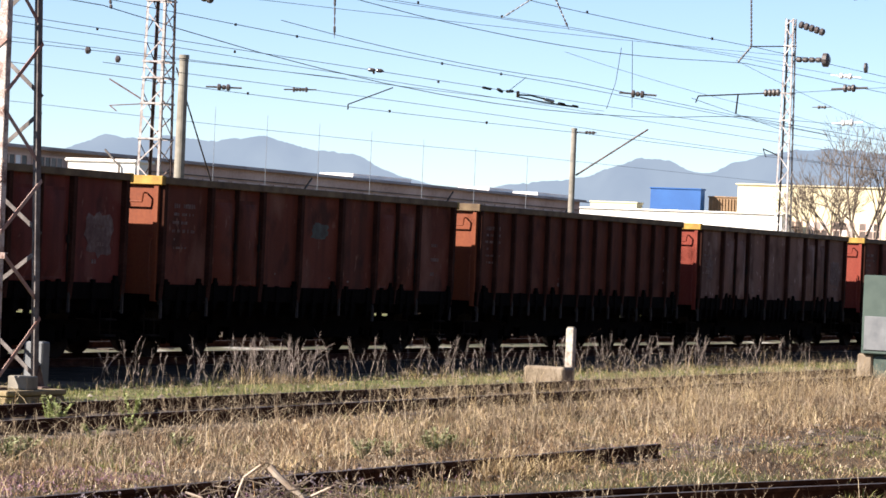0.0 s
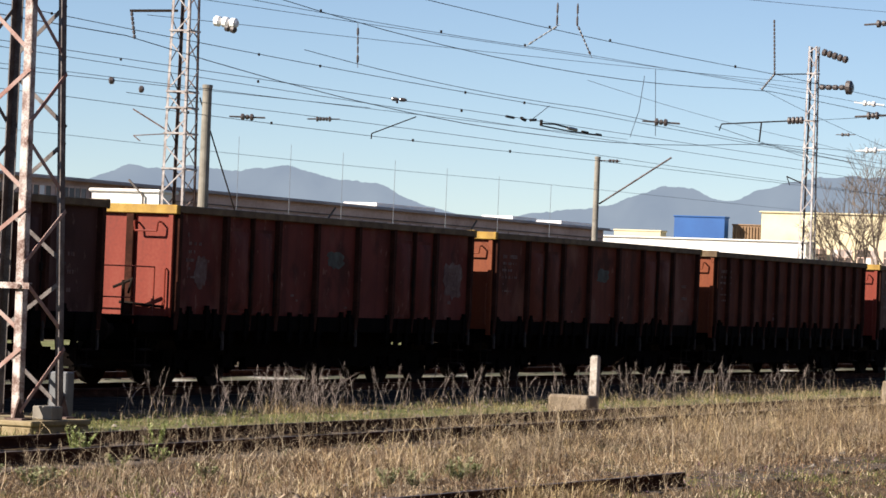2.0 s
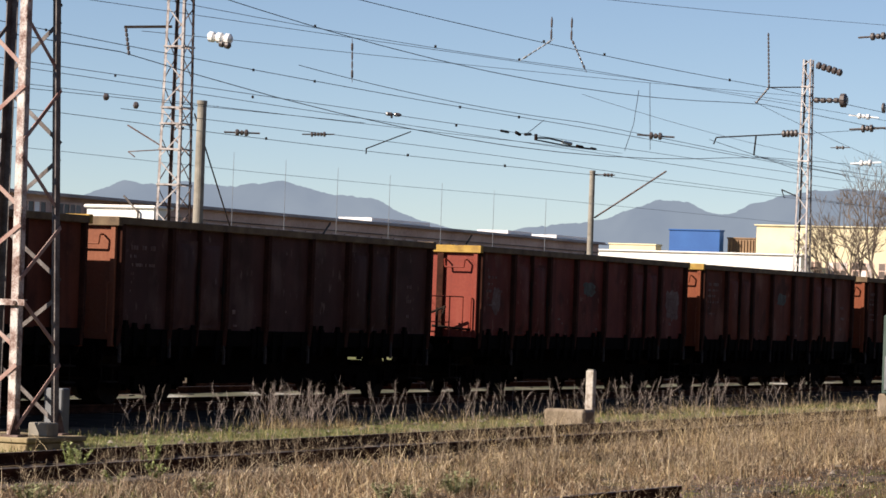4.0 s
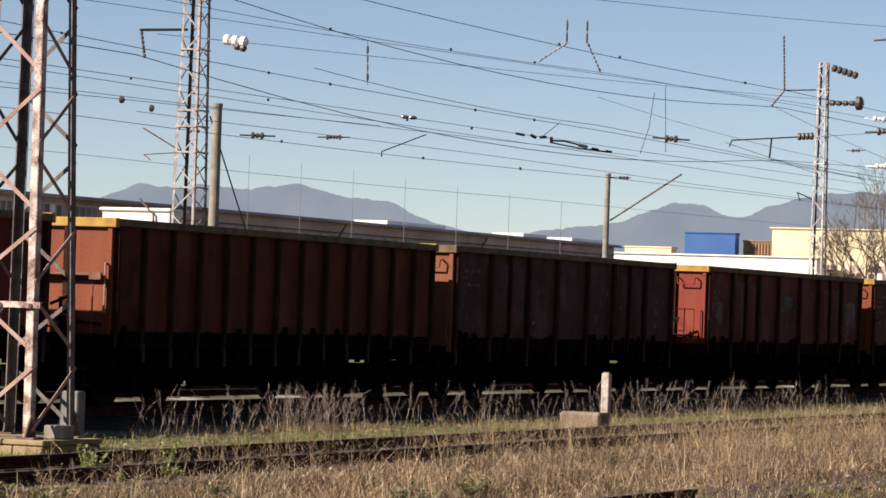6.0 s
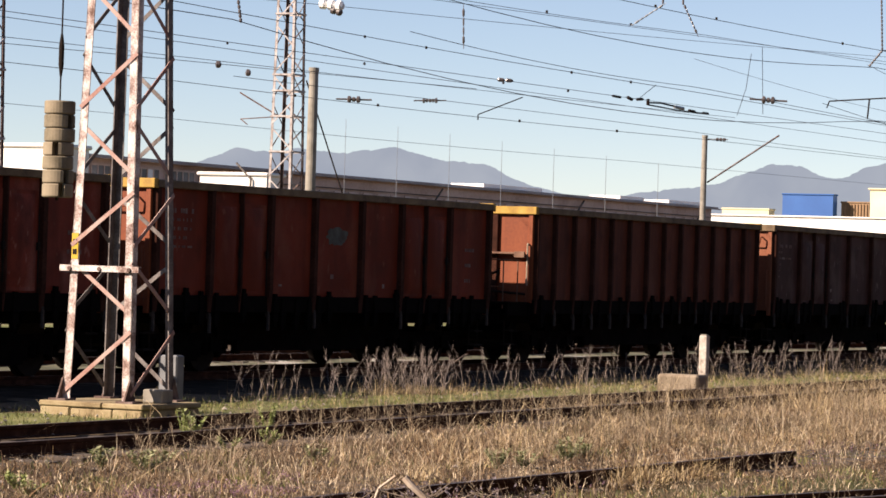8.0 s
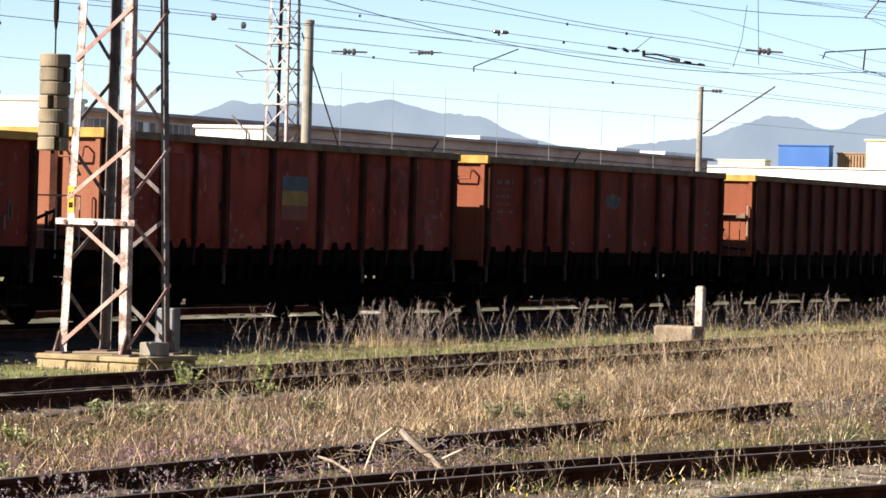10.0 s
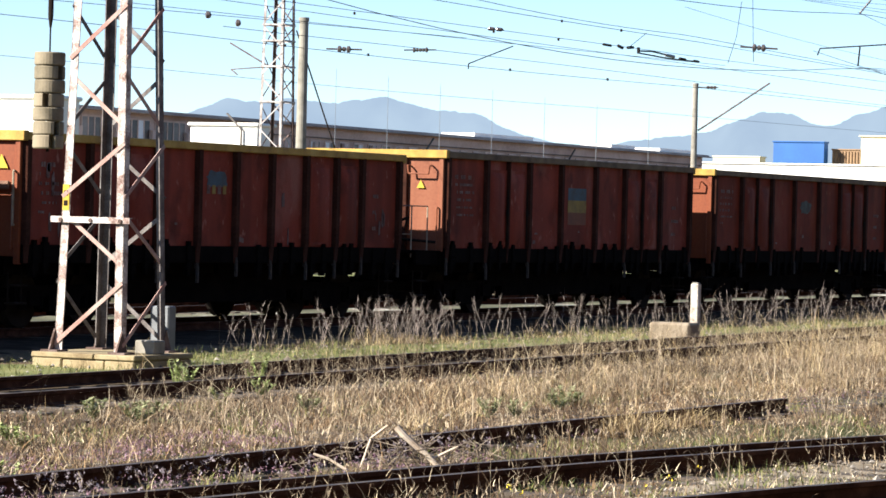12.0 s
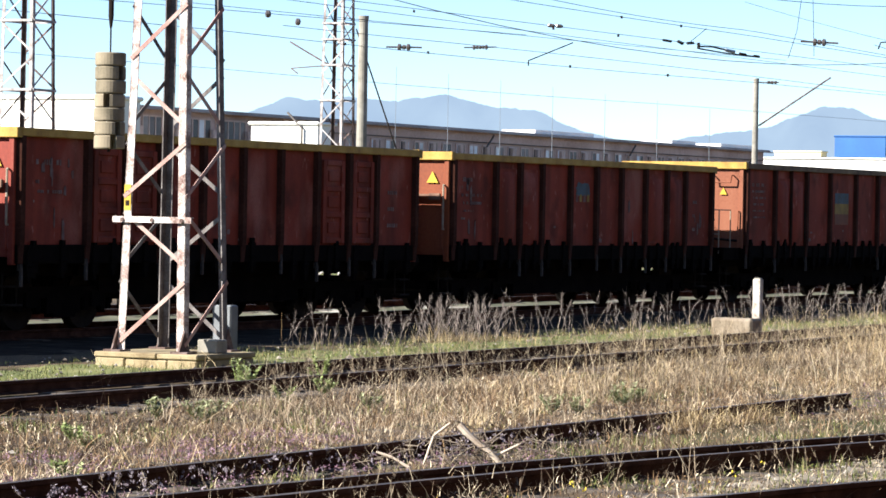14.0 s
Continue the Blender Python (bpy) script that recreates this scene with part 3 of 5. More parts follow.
def rib_mesh(mat, top, z0, w):
    bm = bmesh.new()
    prof = [(-w / 2, 0.0), (-w / 2 + 0.025, -0.085), (w / 2 - 0.025, -0.085), (w / 2, 0.0)]
    lo = [bm.verts.new((a, b * 0.55, z0 - 0.10)) for a, b in prof]
    mid = [bm.verts.new((a, b, z0 + 0.30)) for a, b in prof]
    hi = [bm.verts.new((a, b, top - 0.10)) for a, b in prof]
    for p, q in ((lo, mid), (mid, hi)):
        for i in range(4):
            j = (i + 1) % 4
            bm.faces.new((p[i], p[j], q[j], q[i]))
    bm.faces.new(lo)
    bm.faces.new(hi)
    return mesh_of("rib", bm, mat)


def door_mesh(mat, w, z0, z1, panels=0):
    """A side door leaf, pressed outwards as one soft-edged panel, or with a frame round sunk panels."""
    bm = bmesh.new()
    box(bm, -w / 2, w / 2, -0.022, 0.0, z0, z1)
    if panels:
        for a, b in ((-w / 2, -w / 2 + 0.12), (w / 2 - 0.12, w / 2)):
            box(bm, a, b, -0.058, -0.023, z0, z1)
        step = (z1 - z0 - 0.10) / panels
        for k in range(panels + 1):
            zc = z0 + 0.05 + step * k
            box(bm, -w / 2 + 0.121, w / 2 - 0.121, -0.056, -0.023, zc - 0.05, zc + 0.05)
        for k in range(panels):
            zc = z0 + 0.05 + step * (k + 0.5)
            box(bm, -w / 2 + 0.21, w / 2 - 0.21, -0.046, -0.023, zc - step / 2 + 0.13, zc + step / 2 - 0.13)
        return mesh_of("side_door", bm, mat, 0.014)
    rows = []
    for i in range(9):
        f = i / 8
        d = -0.022 - 0.05 * min(1.0, 3.2 * min(f, 1 - f) + 0.02) ** 0.6
        x = -w / 2 + 0.07 + (w - 0.14) * f
        rows.append([bm.verts.new((x, -0.0225, z0 + 0.06)), bm.verts.new((x, d, z0 + 0.20)), bm.verts.new((x, d, z1 - 0.18)), bm.verts.new((x, -0.0225, z1 - 0.06))])
    for p, q in zip(rows, rows[1:]):
        for j in range(3):
            bm.faces.new((p[j], q[j], q[j + 1], p[j + 1]))
    me = mesh_of("side_door", bm, mat)
    for k, p in enumerate(me.polygons):
        p.use_smooth = k >= 6
    return me


def hinge_mesh(mat, z0):
    bm = bmesh.new()
    box(bm, -0.075, 0.075, -0.062, 0.02, z0 - 0.24, z0 + 0.17)
    box(bm, -0.045, 0.045, -0.056, 0.0, z0 + 0.17, z0 + 0.25)
    box(bm, -0.035, 0.035, -0.05, 0.05, z0 - 0.33, z0 - 0.24)
    rod(bm, (-0.09, -0.05, z0 - 0.06), (0.09, -0.05, z0 - 0.06), 0.025)
    return mesh_of("hinge", bm, mat)


PRESSED = (1.88, 2.95, 3.95, 5.28, 6.55, 7.80, 9.05, 10.2, 11.2)
DOORED = (1.85, 3.9, 5.5, 7.3, 8.9, 10.95)
MANY = tuple(12.8 * (i + 1) / 13 for i in range(12))
WHEELSET, BOGIE = wheelset_mesh(), bogie_mesh()
WAGONS, WHEELSETS = [], []


def flat(parent, name, mat, x, z, w, h, y, label=""):
    """A thin painted patch on a side, standing 3 mm proud."""
    bm = bmesh.new()
    box(bm, x - w / 2, x + w / 2, y - 0.003, y + 0.002, z - h / 2, z + h / 2)
    return part(name, bm, mat, parent, label)


def ragged(parent, name, mat, x, z, w, h, y, rng, label=""):
    """A thin worn patch of paint with an uneven outline."""
    bm = bmesh.new()
    ring = []
    for k in range(28):
        a = 2 * math.pi * k / 28
        c, d = math.cos(a), math.sin(a)
        r = (abs(c) ** 4 + abs(d) ** 4) ** -0.25 * rng.uniform(0.72, 1.06)
        ring.append((x + c * r * w / 2, z + d * r * h / 2))
    front = [bm.verts.new((a, y - 0.003, b)) for a, b in ring]
    back = [bm.verts.new((a, y + 0.002, b)) for a, b in ring]
    bm.faces.new(front)
    bm.faces.new(back[::-1])
    for k in range(28):
        bm.faces.new((front[k], back[k], back[(k + 1) % 28], front[(k + 1) % 28]))
    return part(name, bm, mat, parent, label)


def freight_wagon(offset, label, mat, end_mat, rim_mat, end_rim, ribs=DOORED, top=3.25, platform=False, emblem="", marks=1, rail=None, triangle=False, lever=False, seed=1, floor=FLOOR_Z, sunk=0):
    rng = random.Random(seed)
    wagon = tagged(new("freight_wagon"), label, "freight wagon", "wagons of the freight train")
    WAGONS.append((wagon, offset))
    y = -HALF_W
    # body
    near = part("side_wall", side_mesh("side_wall", mat, top, floor), None, wagon)
    near.location.y = y
    far = part("side_wall", near.data, None, wagon)
    far.matrix_basis = pose(BOX_L, HALF_W, 0, 0, 0, 180)
    for yy in (y, HALF_W):
        bm = bmesh.new()
        box(bm, 0.0, BOX_L, yy - 0.045, yy + 0.045, floor - 0.10, floor + 0.19)
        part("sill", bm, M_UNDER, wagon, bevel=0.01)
    wide = 0.13 if ribs is MANY else 0.17
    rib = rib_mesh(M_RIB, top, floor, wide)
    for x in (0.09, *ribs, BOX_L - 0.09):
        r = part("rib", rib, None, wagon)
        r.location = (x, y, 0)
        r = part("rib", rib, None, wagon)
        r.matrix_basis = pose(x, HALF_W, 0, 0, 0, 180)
    if ribs is PRESSED:
        door = door_mesh(mat, 0.78, floor + 0.22, top - 0.26, sunk)
        for x in (2.42, 3.45, 9.63, 10.7):
            d = part("side_door", door, None, wagon)
            d.location = (x, y - 0.002, 0)
    if ribs is DOORED:
        door = door_mesh(mat, 0.82, floor + 0.22, top - 0.32)
        for x in (2.40, 3.33, 9.43, 10.38):
            d = part("side_door", door, None, wagon)
            d.location = (x, y - 0.002, 0)
            bm = bmesh.new()
            rod(bm, (0.40, -0.07, floor + 0.35), (0.40, -0.07, top - 0.7), 0.013)
            box(bm, 0.37, 0.43, -0.09, -0.05, floor + 0.85, floor + 0.98)
            part("latch_bar", bm, M_IRON, d)
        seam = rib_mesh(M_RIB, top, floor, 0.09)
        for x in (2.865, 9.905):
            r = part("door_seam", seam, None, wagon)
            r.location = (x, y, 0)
    hinge = hinge_mesh(M_UNDER, floor)
    xs = [0.35]
    for a, b in zip((0.0, *ribs), (*ribs, BOX_L)):
        xs += [a + (b - a) * f for f in ((0.16, 0.38, 0.62, 0.84) if ribs is DOORED else (0.5,) if ribs is MANY else (0.3, 0.7))]
    for x in xs:
        if rng.random() < 0.2:
            continue
        h = part("hinge", hinge, None, wagon)
        h.location = (x + rng.uniform(-0.12, 0.12), y - 0.01, rng.uniform(-0.10, 0.10))
    bracket = bmesh.new()
    box(bracket, -0.022, 0.022, -0.075, -0.03, floor - 0.40, floor - 0.12)
    box(bracket, -0.035, 0.035, -0.06, 0.0, floor - 0.16, floor - 0.06)
    bracket = mesh_of("bracket", bracket, M_BRACKET)
    for x in (0.09, *ribs, BOX_L - 0.09):
        if rng.random() < 0.8:
            r = part("bracket", bracket, None, wagon)
            r.location = (x + rng.uniform(-0.05, 0.05), y, rng.uniform(-0.06, 0.10))
    # ends
    for x, s in ((0.0, -1), (BOX_L, 1)):
        bm = bmesh.new()
        box(bm, x - 0.03 * s - 0.03, x - 0.03 * s + 0.03, -HALF_W + 0.05, HALF_W - 0.05, floor, top - 0.14)
        end = part("end_wall", bm, end_mat, wagon, bevel=0.006)
        for c in (-HALF_W + 0.05, HALF_W - 0.05):
            bm = bmesh.new()
            box(bm, x - 0.05, x + 0.05, c - 0.05, c + 0.05, floor + (0.12 if platform and s < 0 else -0.12), top - 0.14)
            part("corner_post", bm, end_mat, end, bevel=0.01)
        for c in (-0.62, 0.62):
            bm = bmesh.new()
            box(bm, x - 0.07, x + 0.07, c - 0.08, c + 0.08, floor - 0.05, top - 0.16)
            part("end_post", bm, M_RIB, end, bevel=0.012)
    # top rim
    bm = bmesh.new()
    for s in (-1, 1):
        yy = s * (HALF_W + 0.02)
        box(bm, 0.0, BOX_L, yy - 0.07, yy + 0.07, top - 0.13, top)
    for v in bm.verts:
        v.co.z += 0.012 * math.sin(v.co.x * 1.3 + seed)
    part("top_rim", bm, rim_mat, wagon, bevel=0.012)
    for x in (-0.02, BOX_L + 0.02):
        bm = bmesh.new()
        box(bm, x - 0.07, x + 0.07, -HALF_W - 0.09, HALF_W + 0.09, top - 0.15, top + 0.012)
        part("end_beam", bm, end_rim, wagon, bevel=0.012)
    # floor and frame
    bm = bmesh.new()
    box(bm, 0.04, BOX_L - 0.04, -HALF_W + 0.06, HALF_W - 0.06, floor - 0.02, floor + 0.04)
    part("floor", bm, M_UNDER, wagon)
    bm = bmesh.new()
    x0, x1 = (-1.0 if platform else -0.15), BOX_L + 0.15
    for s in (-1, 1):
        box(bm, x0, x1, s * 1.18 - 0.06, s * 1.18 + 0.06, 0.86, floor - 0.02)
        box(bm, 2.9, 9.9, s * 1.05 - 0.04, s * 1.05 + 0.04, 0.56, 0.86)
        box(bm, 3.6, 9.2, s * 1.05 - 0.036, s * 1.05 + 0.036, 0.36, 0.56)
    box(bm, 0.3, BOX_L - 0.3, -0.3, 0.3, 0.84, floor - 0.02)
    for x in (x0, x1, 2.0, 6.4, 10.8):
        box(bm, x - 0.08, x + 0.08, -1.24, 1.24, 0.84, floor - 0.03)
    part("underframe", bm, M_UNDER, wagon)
    bm = bmesh.new()
    rod(bm, (5.2, -0.5, 0.62), (6.6, -0.5, 0.62), 0.19, n=12)
    rod(bm, (4.0, 0.3, 0.66), (8.9, 0.3, 0.66), 0.03)
    rod(bm, (3.6, -0.9, 0.58), (9.2, -0.9, 0.58), 0.025)
    box(bm, 7.4, 7.9, -0.95, -0.55, 0.36, 0.84)
    rod(bm, (4.5, -0.2, 0.50), (4.5, -0.2, 0.86), 0.14, n=10)
    for x, z in ((3.9, 0.30), (5.1, 0.34), (8.3, 0.28), (8.9, 0.33)):
        box(bm, x - 0.10, x + 0.10, -0.92, -0.84, z, 0.62)
    part("brake_gear", bm, M_IRON, wagon)
    for x, s in ((x0, -1), (x1, 1)):
        for c in (-0.875, 0.875):
            bm = bmesh.new()
            lathe(bm, [(0.11, 0.0), (0.11, s * 0.30), (0.07, s * 0.32), (0.07, s * 0.40), (0.22, s * 0.42), (0.22, s * 0.46), (0.17, s * 0.48)], 14, (x, c, 1.03), "X")
            part("buffer", bm, M_IRON, wagon)
        bm = bmesh.new()
        box(bm, min(x, x + s * 0.4), max(x, x + s * 0.4), -0.05, 0.05, 0.96, 1.06)
        bar(bm, (x + s * 0.4, 0, 1.03), (x + s * 0.34, 0, 0.62), 0.06, 0.05)
        part("coupler", bm, M_IRON, wagon)
        bm = bmesh.new()
        sy = -1.28
        rod(bm, (x - s * 0.15, sy, 0.90), (x - s * 0.15, sy, 0.42), 0.014)
        rod(bm, (x - s * 0.52, sy, 0.90), (x - s * 0.52, sy, 0.42), 0.014)
        for zz in (0.42, 0.70):
            box(bm, min(x - s * 0.52, x - s * 0.15), max(x - s * 0.52, x - s * 0.15), sy - 0.12, sy + 0.06, zz - 0.015, zz + 0.015)
        part("step", bm, M_IRON, wagon)
    # running gear
    for x in (1.95, 10.85):
        bg = part("bogie", BOGIE, None, wagon)
        bg.location = (x, 0, 0)
        for a in (-0.9, 0.9):
            w = part("wheelset", WHEELSET, None, bg)
            WHEELSETS.append((w, (a, 0, 0.46), rng.uniform(0, 360)))
    # fittings of the end that faces the sun
    if not lever:
        bm = bmesh.new()
        yh = -HALF_W + 0.50
        for c in (-0.22, 0.22):
            rod(bm, (-0.02, yh + c * 1.1, top - 0.30), (-0.14, yh + c * 1.1, top - 0.30), 0.018)
            rod(bm, (-0.14, yh + c * 1.1, top - 0.30), (-0.14, yh + c, top - 0.46), 0.018)
        rod(bm, (-0.14, yh - 0.22, top - 0.46), (-0.14, yh + 0.22, top - 0.46), 0.018)
        part("grab_rail", bm, end_mat, wagon)
    bm = bmesh.new()
    rod(bm, (-0.10, y + 0.10, floor + 0.12), (-0.10, y + 0.10, floor + 0.98), 0.017)
    for zz in (floor + 0.12, floor + 0.98):
        rod(bm, (-0.10, y + 0.10, zz), (0.0, y + 0.10, zz), 0.017)
    part("grab_rail", bm, end_mat, wagon)
    if platform:
        bm = bmesh.new()
        box(bm, -1.02, -0.08, -HALF_W + 0.06, HALF_W - 0.06, floor + 0.08, floor + 0.14)
        for yy in (y + 0.06, -y - 0.12):
            box(bm, -1.02, -0.08, yy, yy + 0.06, floor - 0.14, floor + 0.08)
        box(bm, -0.08, -0.031, -HALF_W + 0.02, HALF_W - 0.02, floor - 0.14, floor + 0.14)
        part("platform", bm, M_UNDER, wagon)
        bm = bmesh.new()
        yr = y + 0.2
        rod(bm, (-0.98, yr, floor + 1.0), (-0.3, yr, floor + 1.0), 0.014)
        rod(bm, (-0.98, yr, floor + 1.0), (-0.98, yr + 2.4, floor + 1.0), 0.014)
        for px_, py_ in ((-0.98, yr), (-0.3, yr), (-0.98, yr + 0.8), (-0.98, yr + 1.6), (-0.98, yr + 2.4)):
            post = bmesh.new()
            rod(post, (px_, py_, floor), (px_, py_, floor + 1.0), 0.014)
            part("rail_post", post, rail or M_PALE_RAIL, wagon)
        bar_ = bmesh.new()
        rod(bar_, (-0.98, yr, floor + 0.45), (-0.98, yr + 2.4, floor + 0.45), 0.014)
        part("rail_bar", bar_, rail or M_PALE_RAIL, wagon)
        part("platform_rail", bm, rail or M_PALE_RAIL, wagon, "bent steel platform railing")
        bm = bmesh.new()
        rod(bm, (-0.42, y + 0.75, floor), (-0.42, y + 0.75, floor + 0.75), 0.03)
        rod(bm, (-0.42, y + 0.55, floor + 0.78), (-0.42, y + 0.95, floor + 0.62), 0.028)
        rod(bm, (-0.46, y + 0.55, floor + 0.78), (-0.46, y + 0.62, floor + 0.52), 0.022)
        part("hand_brake", bm, M_IRON, wagon)
        bm = bmesh.new()
        rod(bm, (-0.10, y + 0.10, floor + 0.30), (-0.10, y + 1.0, floor + 0.36), 0.03)
        part("brake_rod", bm, M_IRON, wagon)
    if lever:
        bm = bmesh.new()
        zl = top - (0.98 if platform else 0.84)
        box(bm, -0.20, -0.04, y + 0.16, y + 1.45, zl, zl + 0.045)
        box(bm, -0.22, -0.18, y + 0.10, y + 0.34, zl - 0.07, zl + 0.06)
        part("brake_lever", bm, M_END_RUST, wagon, "worn steel brake bar", bevel=0.008)
        bm = bmesh.new()
        rod(bm, (-0.11, y + 0.08, zl - 0.62), (-0.11, y + 0.08, zl + 0.22), 0.018)
        for zz in (zl - 0.62, zl + 0.22):
            rod(bm, (-0.11, y + 0.08, zz), (-0.01, y + 0.10, zz), 0.018)
        part("grab_rail", bm, M_PALE_RAIL, wagon, "pale bent grab rail")
    if triangle:
        bm = bmesh.new()
        yc = y + (0.36 if lever else 0.50)
        zt = top - (0.36 if lever else 0.58)
        v = [bm.verts.new((xx, yc + a, zt + b)) for xx in (-0.012, -0.003) for a, b in (((-0.125, -0.22), (0.125, -0.22), (0.0, 0.0)) if lever else ((-0.09, -0.16), (0.09, -0.16), (0.0, 0.0)))]
        for f in ((0, 1, 2), (5, 4, 3), (0, 3, 4, 1), (1, 4, 5, 2), (2, 5, 3, 0)):
            bm.faces.new([v[i] for i in f])
        bmesh.ops.translate(bm, verts=bm.verts, vec=(-0.025, 0, 0))
        part("warning_triangle", bm, M_TRIANGLE, wagon, "yellow warning triangle plate")
    # painted patches on the side towards the yard's grass
    ys = y - 0.003
    if emblem == "flag":
        flat(wagon, "emblem", M_BLUE, 6.40, floor + 1.36, 0.95, 0.26, ys, "faded blue band of a painted emblem")
        flat(wagon, "emblem", M_YELLOW, 6.40, floor + 1.10, 0.95, 0.26, ys, "faded yellow band of a painted emblem")
        flat(wagon, "emblem", M_ORANGE, 6.40, floor + 0.84, 0.95, 0.26, ys, "faded orange band of a painted emblem")
    elif emblem == "blue":
        ragged(wagon, "emblem", M_BLUE, 5.92, floor + 1.34, 0.78, 0.30, ys, rng, "faded blue painted panel")
        for k in range(4):
            flat(wagon, "emblem", (M_YELLOW if k % 2 else M_STENCIL), 5.66 + 0.18 * k, floor + 1.16, 0.11, 0.15, ys - 0.002)
    elif emblem == "faded":
        ragged(wagon, "emblem", M_FADED, 6.40, floor + 1.30, 0.80, 0.34, ys, rng, "faded grey painted panel")
    if marks:
        for k, tall in enumerate((0.09, 0.06, 0.06, 0.06, 0.045, 0.045)):
            x = 0.45 + rng.uniform(0, 0.12)
            while x < 1.30 and rng.random() < 0.93:
                w = tall * rng.uniform(0.35, 0.8)
                flat(wagon, "stencil", M_STENCIL, x + w / 2, top - 0.50 - 0.15 * k, w, tall * rng.uniform(0.8, 1.0), ys - 0.004)
                x += w + tall * rng.choice((0.25, 0.25, 0.3, 1.6))
        for k in range(3):
            x = 11.72
            for c in range(rng.randint(2, 5)):
                w = rng.uniform(0.03, 0.07)
                flat(wagon, "stencil", M_STENCIL, x, floor + 0.55 + 0.30 * k, w, 0.07, ys - 0.004)
                x += w + 0.03
        for k in range(3):
            flat(wagon, "stencil", M_STENCIL, rng.choice((4.6, 6.4, 8.1)) + rng.uniform(-0.5, 0.5), floor + rng.uniform(0.25, 0.6), rng.uniform(0.05, 0.16), rng.choice((0.04, 0.08)), ys - 0.004)
        if ribs is PRESSED:
            for k in range(11):
                w, h = rng.uniform(0.03, 0.12), rng.uniform(0.10, 0.42)
                ragged(wagon, "scuff", M_PATCH, rng.choice((0.7, 0.9, 1.1, 1.4, 4.6, 8.4, 12.0)) + rng.uniform(-0.2, 0.2), floor + rng.uniform(0.35, 1.45), w, h, ys - 0.004, rng)
        if marks > 1:
            ragged(wagon, "paint_patch", M_PATCH, 11.9, floor + 1.0, 0.95, 0.80, ys, rng, "pale worn paint patch")
            ragged(wagon, "paint_patch", M_PATCH, 1.0, floor + 0.95, 0.5, 0.6, ys, rng, "pale worn paint patch")
    return wagon


def train():
    W = freight_wagon
    W(57.15, "brown steel freight wagon far along the train", M_BROWN, M_END_ORANGE, M_RIM_DULL, M_RIM_DULL, seed=20)
    W(42.85, "red-brown steel freight wagon with orange-red end wall", M_BROWN, M_END_RED, M_RIM_DULL, M_RIM_YELLOW, seed=19)
    W(28.30, "grey-brown weathered freight wagon with pale patches", M_GREY, M_END_RED, M_RIM_DULL, M_RIM_YELLOW, marks=2, seed=18)
    W(14.07, "dark brown freight wagon with many close ribs", M_DARK, M_END_ORANGE, M_RIM_DULL, M_RIM_DULL, ribs=MANY, seed=17)
    W(0.0, "red-brown freight wagon with a faded side emblem", M_BROWN, M_END_ORANGE, M_RIM_DULL, M_RIM_YELLOW, emblem="faded", seed=16)
    W(-13.98, "maroon freight wagon with bright red end wall and platform", M_MAROON, M_END_RED, M_RIM_DULL, M_RIM_YELLOW, platform=True, emblem="faded", marks=2, rail=M_END_RED, seed=15)
    W(-29.25, "dark grey-brown weathered freight wagon with faded orange end", M_PLUM, M_END_TAN, M_RIM_DULL, M_RIM_DULL, seed=14)
    W(-43.10, "dark brown many-ribbed freight wagon with brakeman's platform", M_DARK, M_END_ORANGE, M_RIM_DULL, M_RIM_YELLOW, ribs=MANY, platform=True, lever=True, rail=M_END_RUST, marks=0, seed=13)
    W(-58.00, "bright red-orange freight wagon with faded emblem", M_BRIGHT, M_END_ORANGE, M_RIM_DULL, M_RIM_YELLOW, emblem="faded", seed=12)
    W(-72.20, "brown freight wagon with flag-coloured emblem and platform railing", M_RED, M_END_TAN, M_RIM_DULL, M_RIM_YELLOW, platform=True, emblem="flag", triangle=True, seed=11)
    W(-86.90, "red freight wagon with yellow rim and blue emblem", M_RED, M_END_ORANGE, M_RIM_YELLOW, M_RIM_YELLOW, ribs=PRESSED, top=3.10, emblem="blue", triangle=True, lever=True, seed=10)
    W(-101.07, "red freight wagon with yellow rim and pressed doors", M_RED, M_END_RED, M_RIM_YELLOW, M_RIM_YELLOW, ribs=PRESSED, top=3.10, triangle=True, lever=True, seed=9, sunk=3)
    W(-115.42, "red freight wagon with yellow rim at the train's rear", M_RED, M_END_RED, M_RIM_YELLOW, M_RIM_YELLOW, ribs=PRESSED, top=3.10, seed=8, sunk=3)


train()


def train_place(t):
    """How far the train has come along its track at t seconds."""
    return 49.72 + 6.881 * t - 0.02698 * t * t

# ---------------------------------------------------------------- masts, poles and overhead line


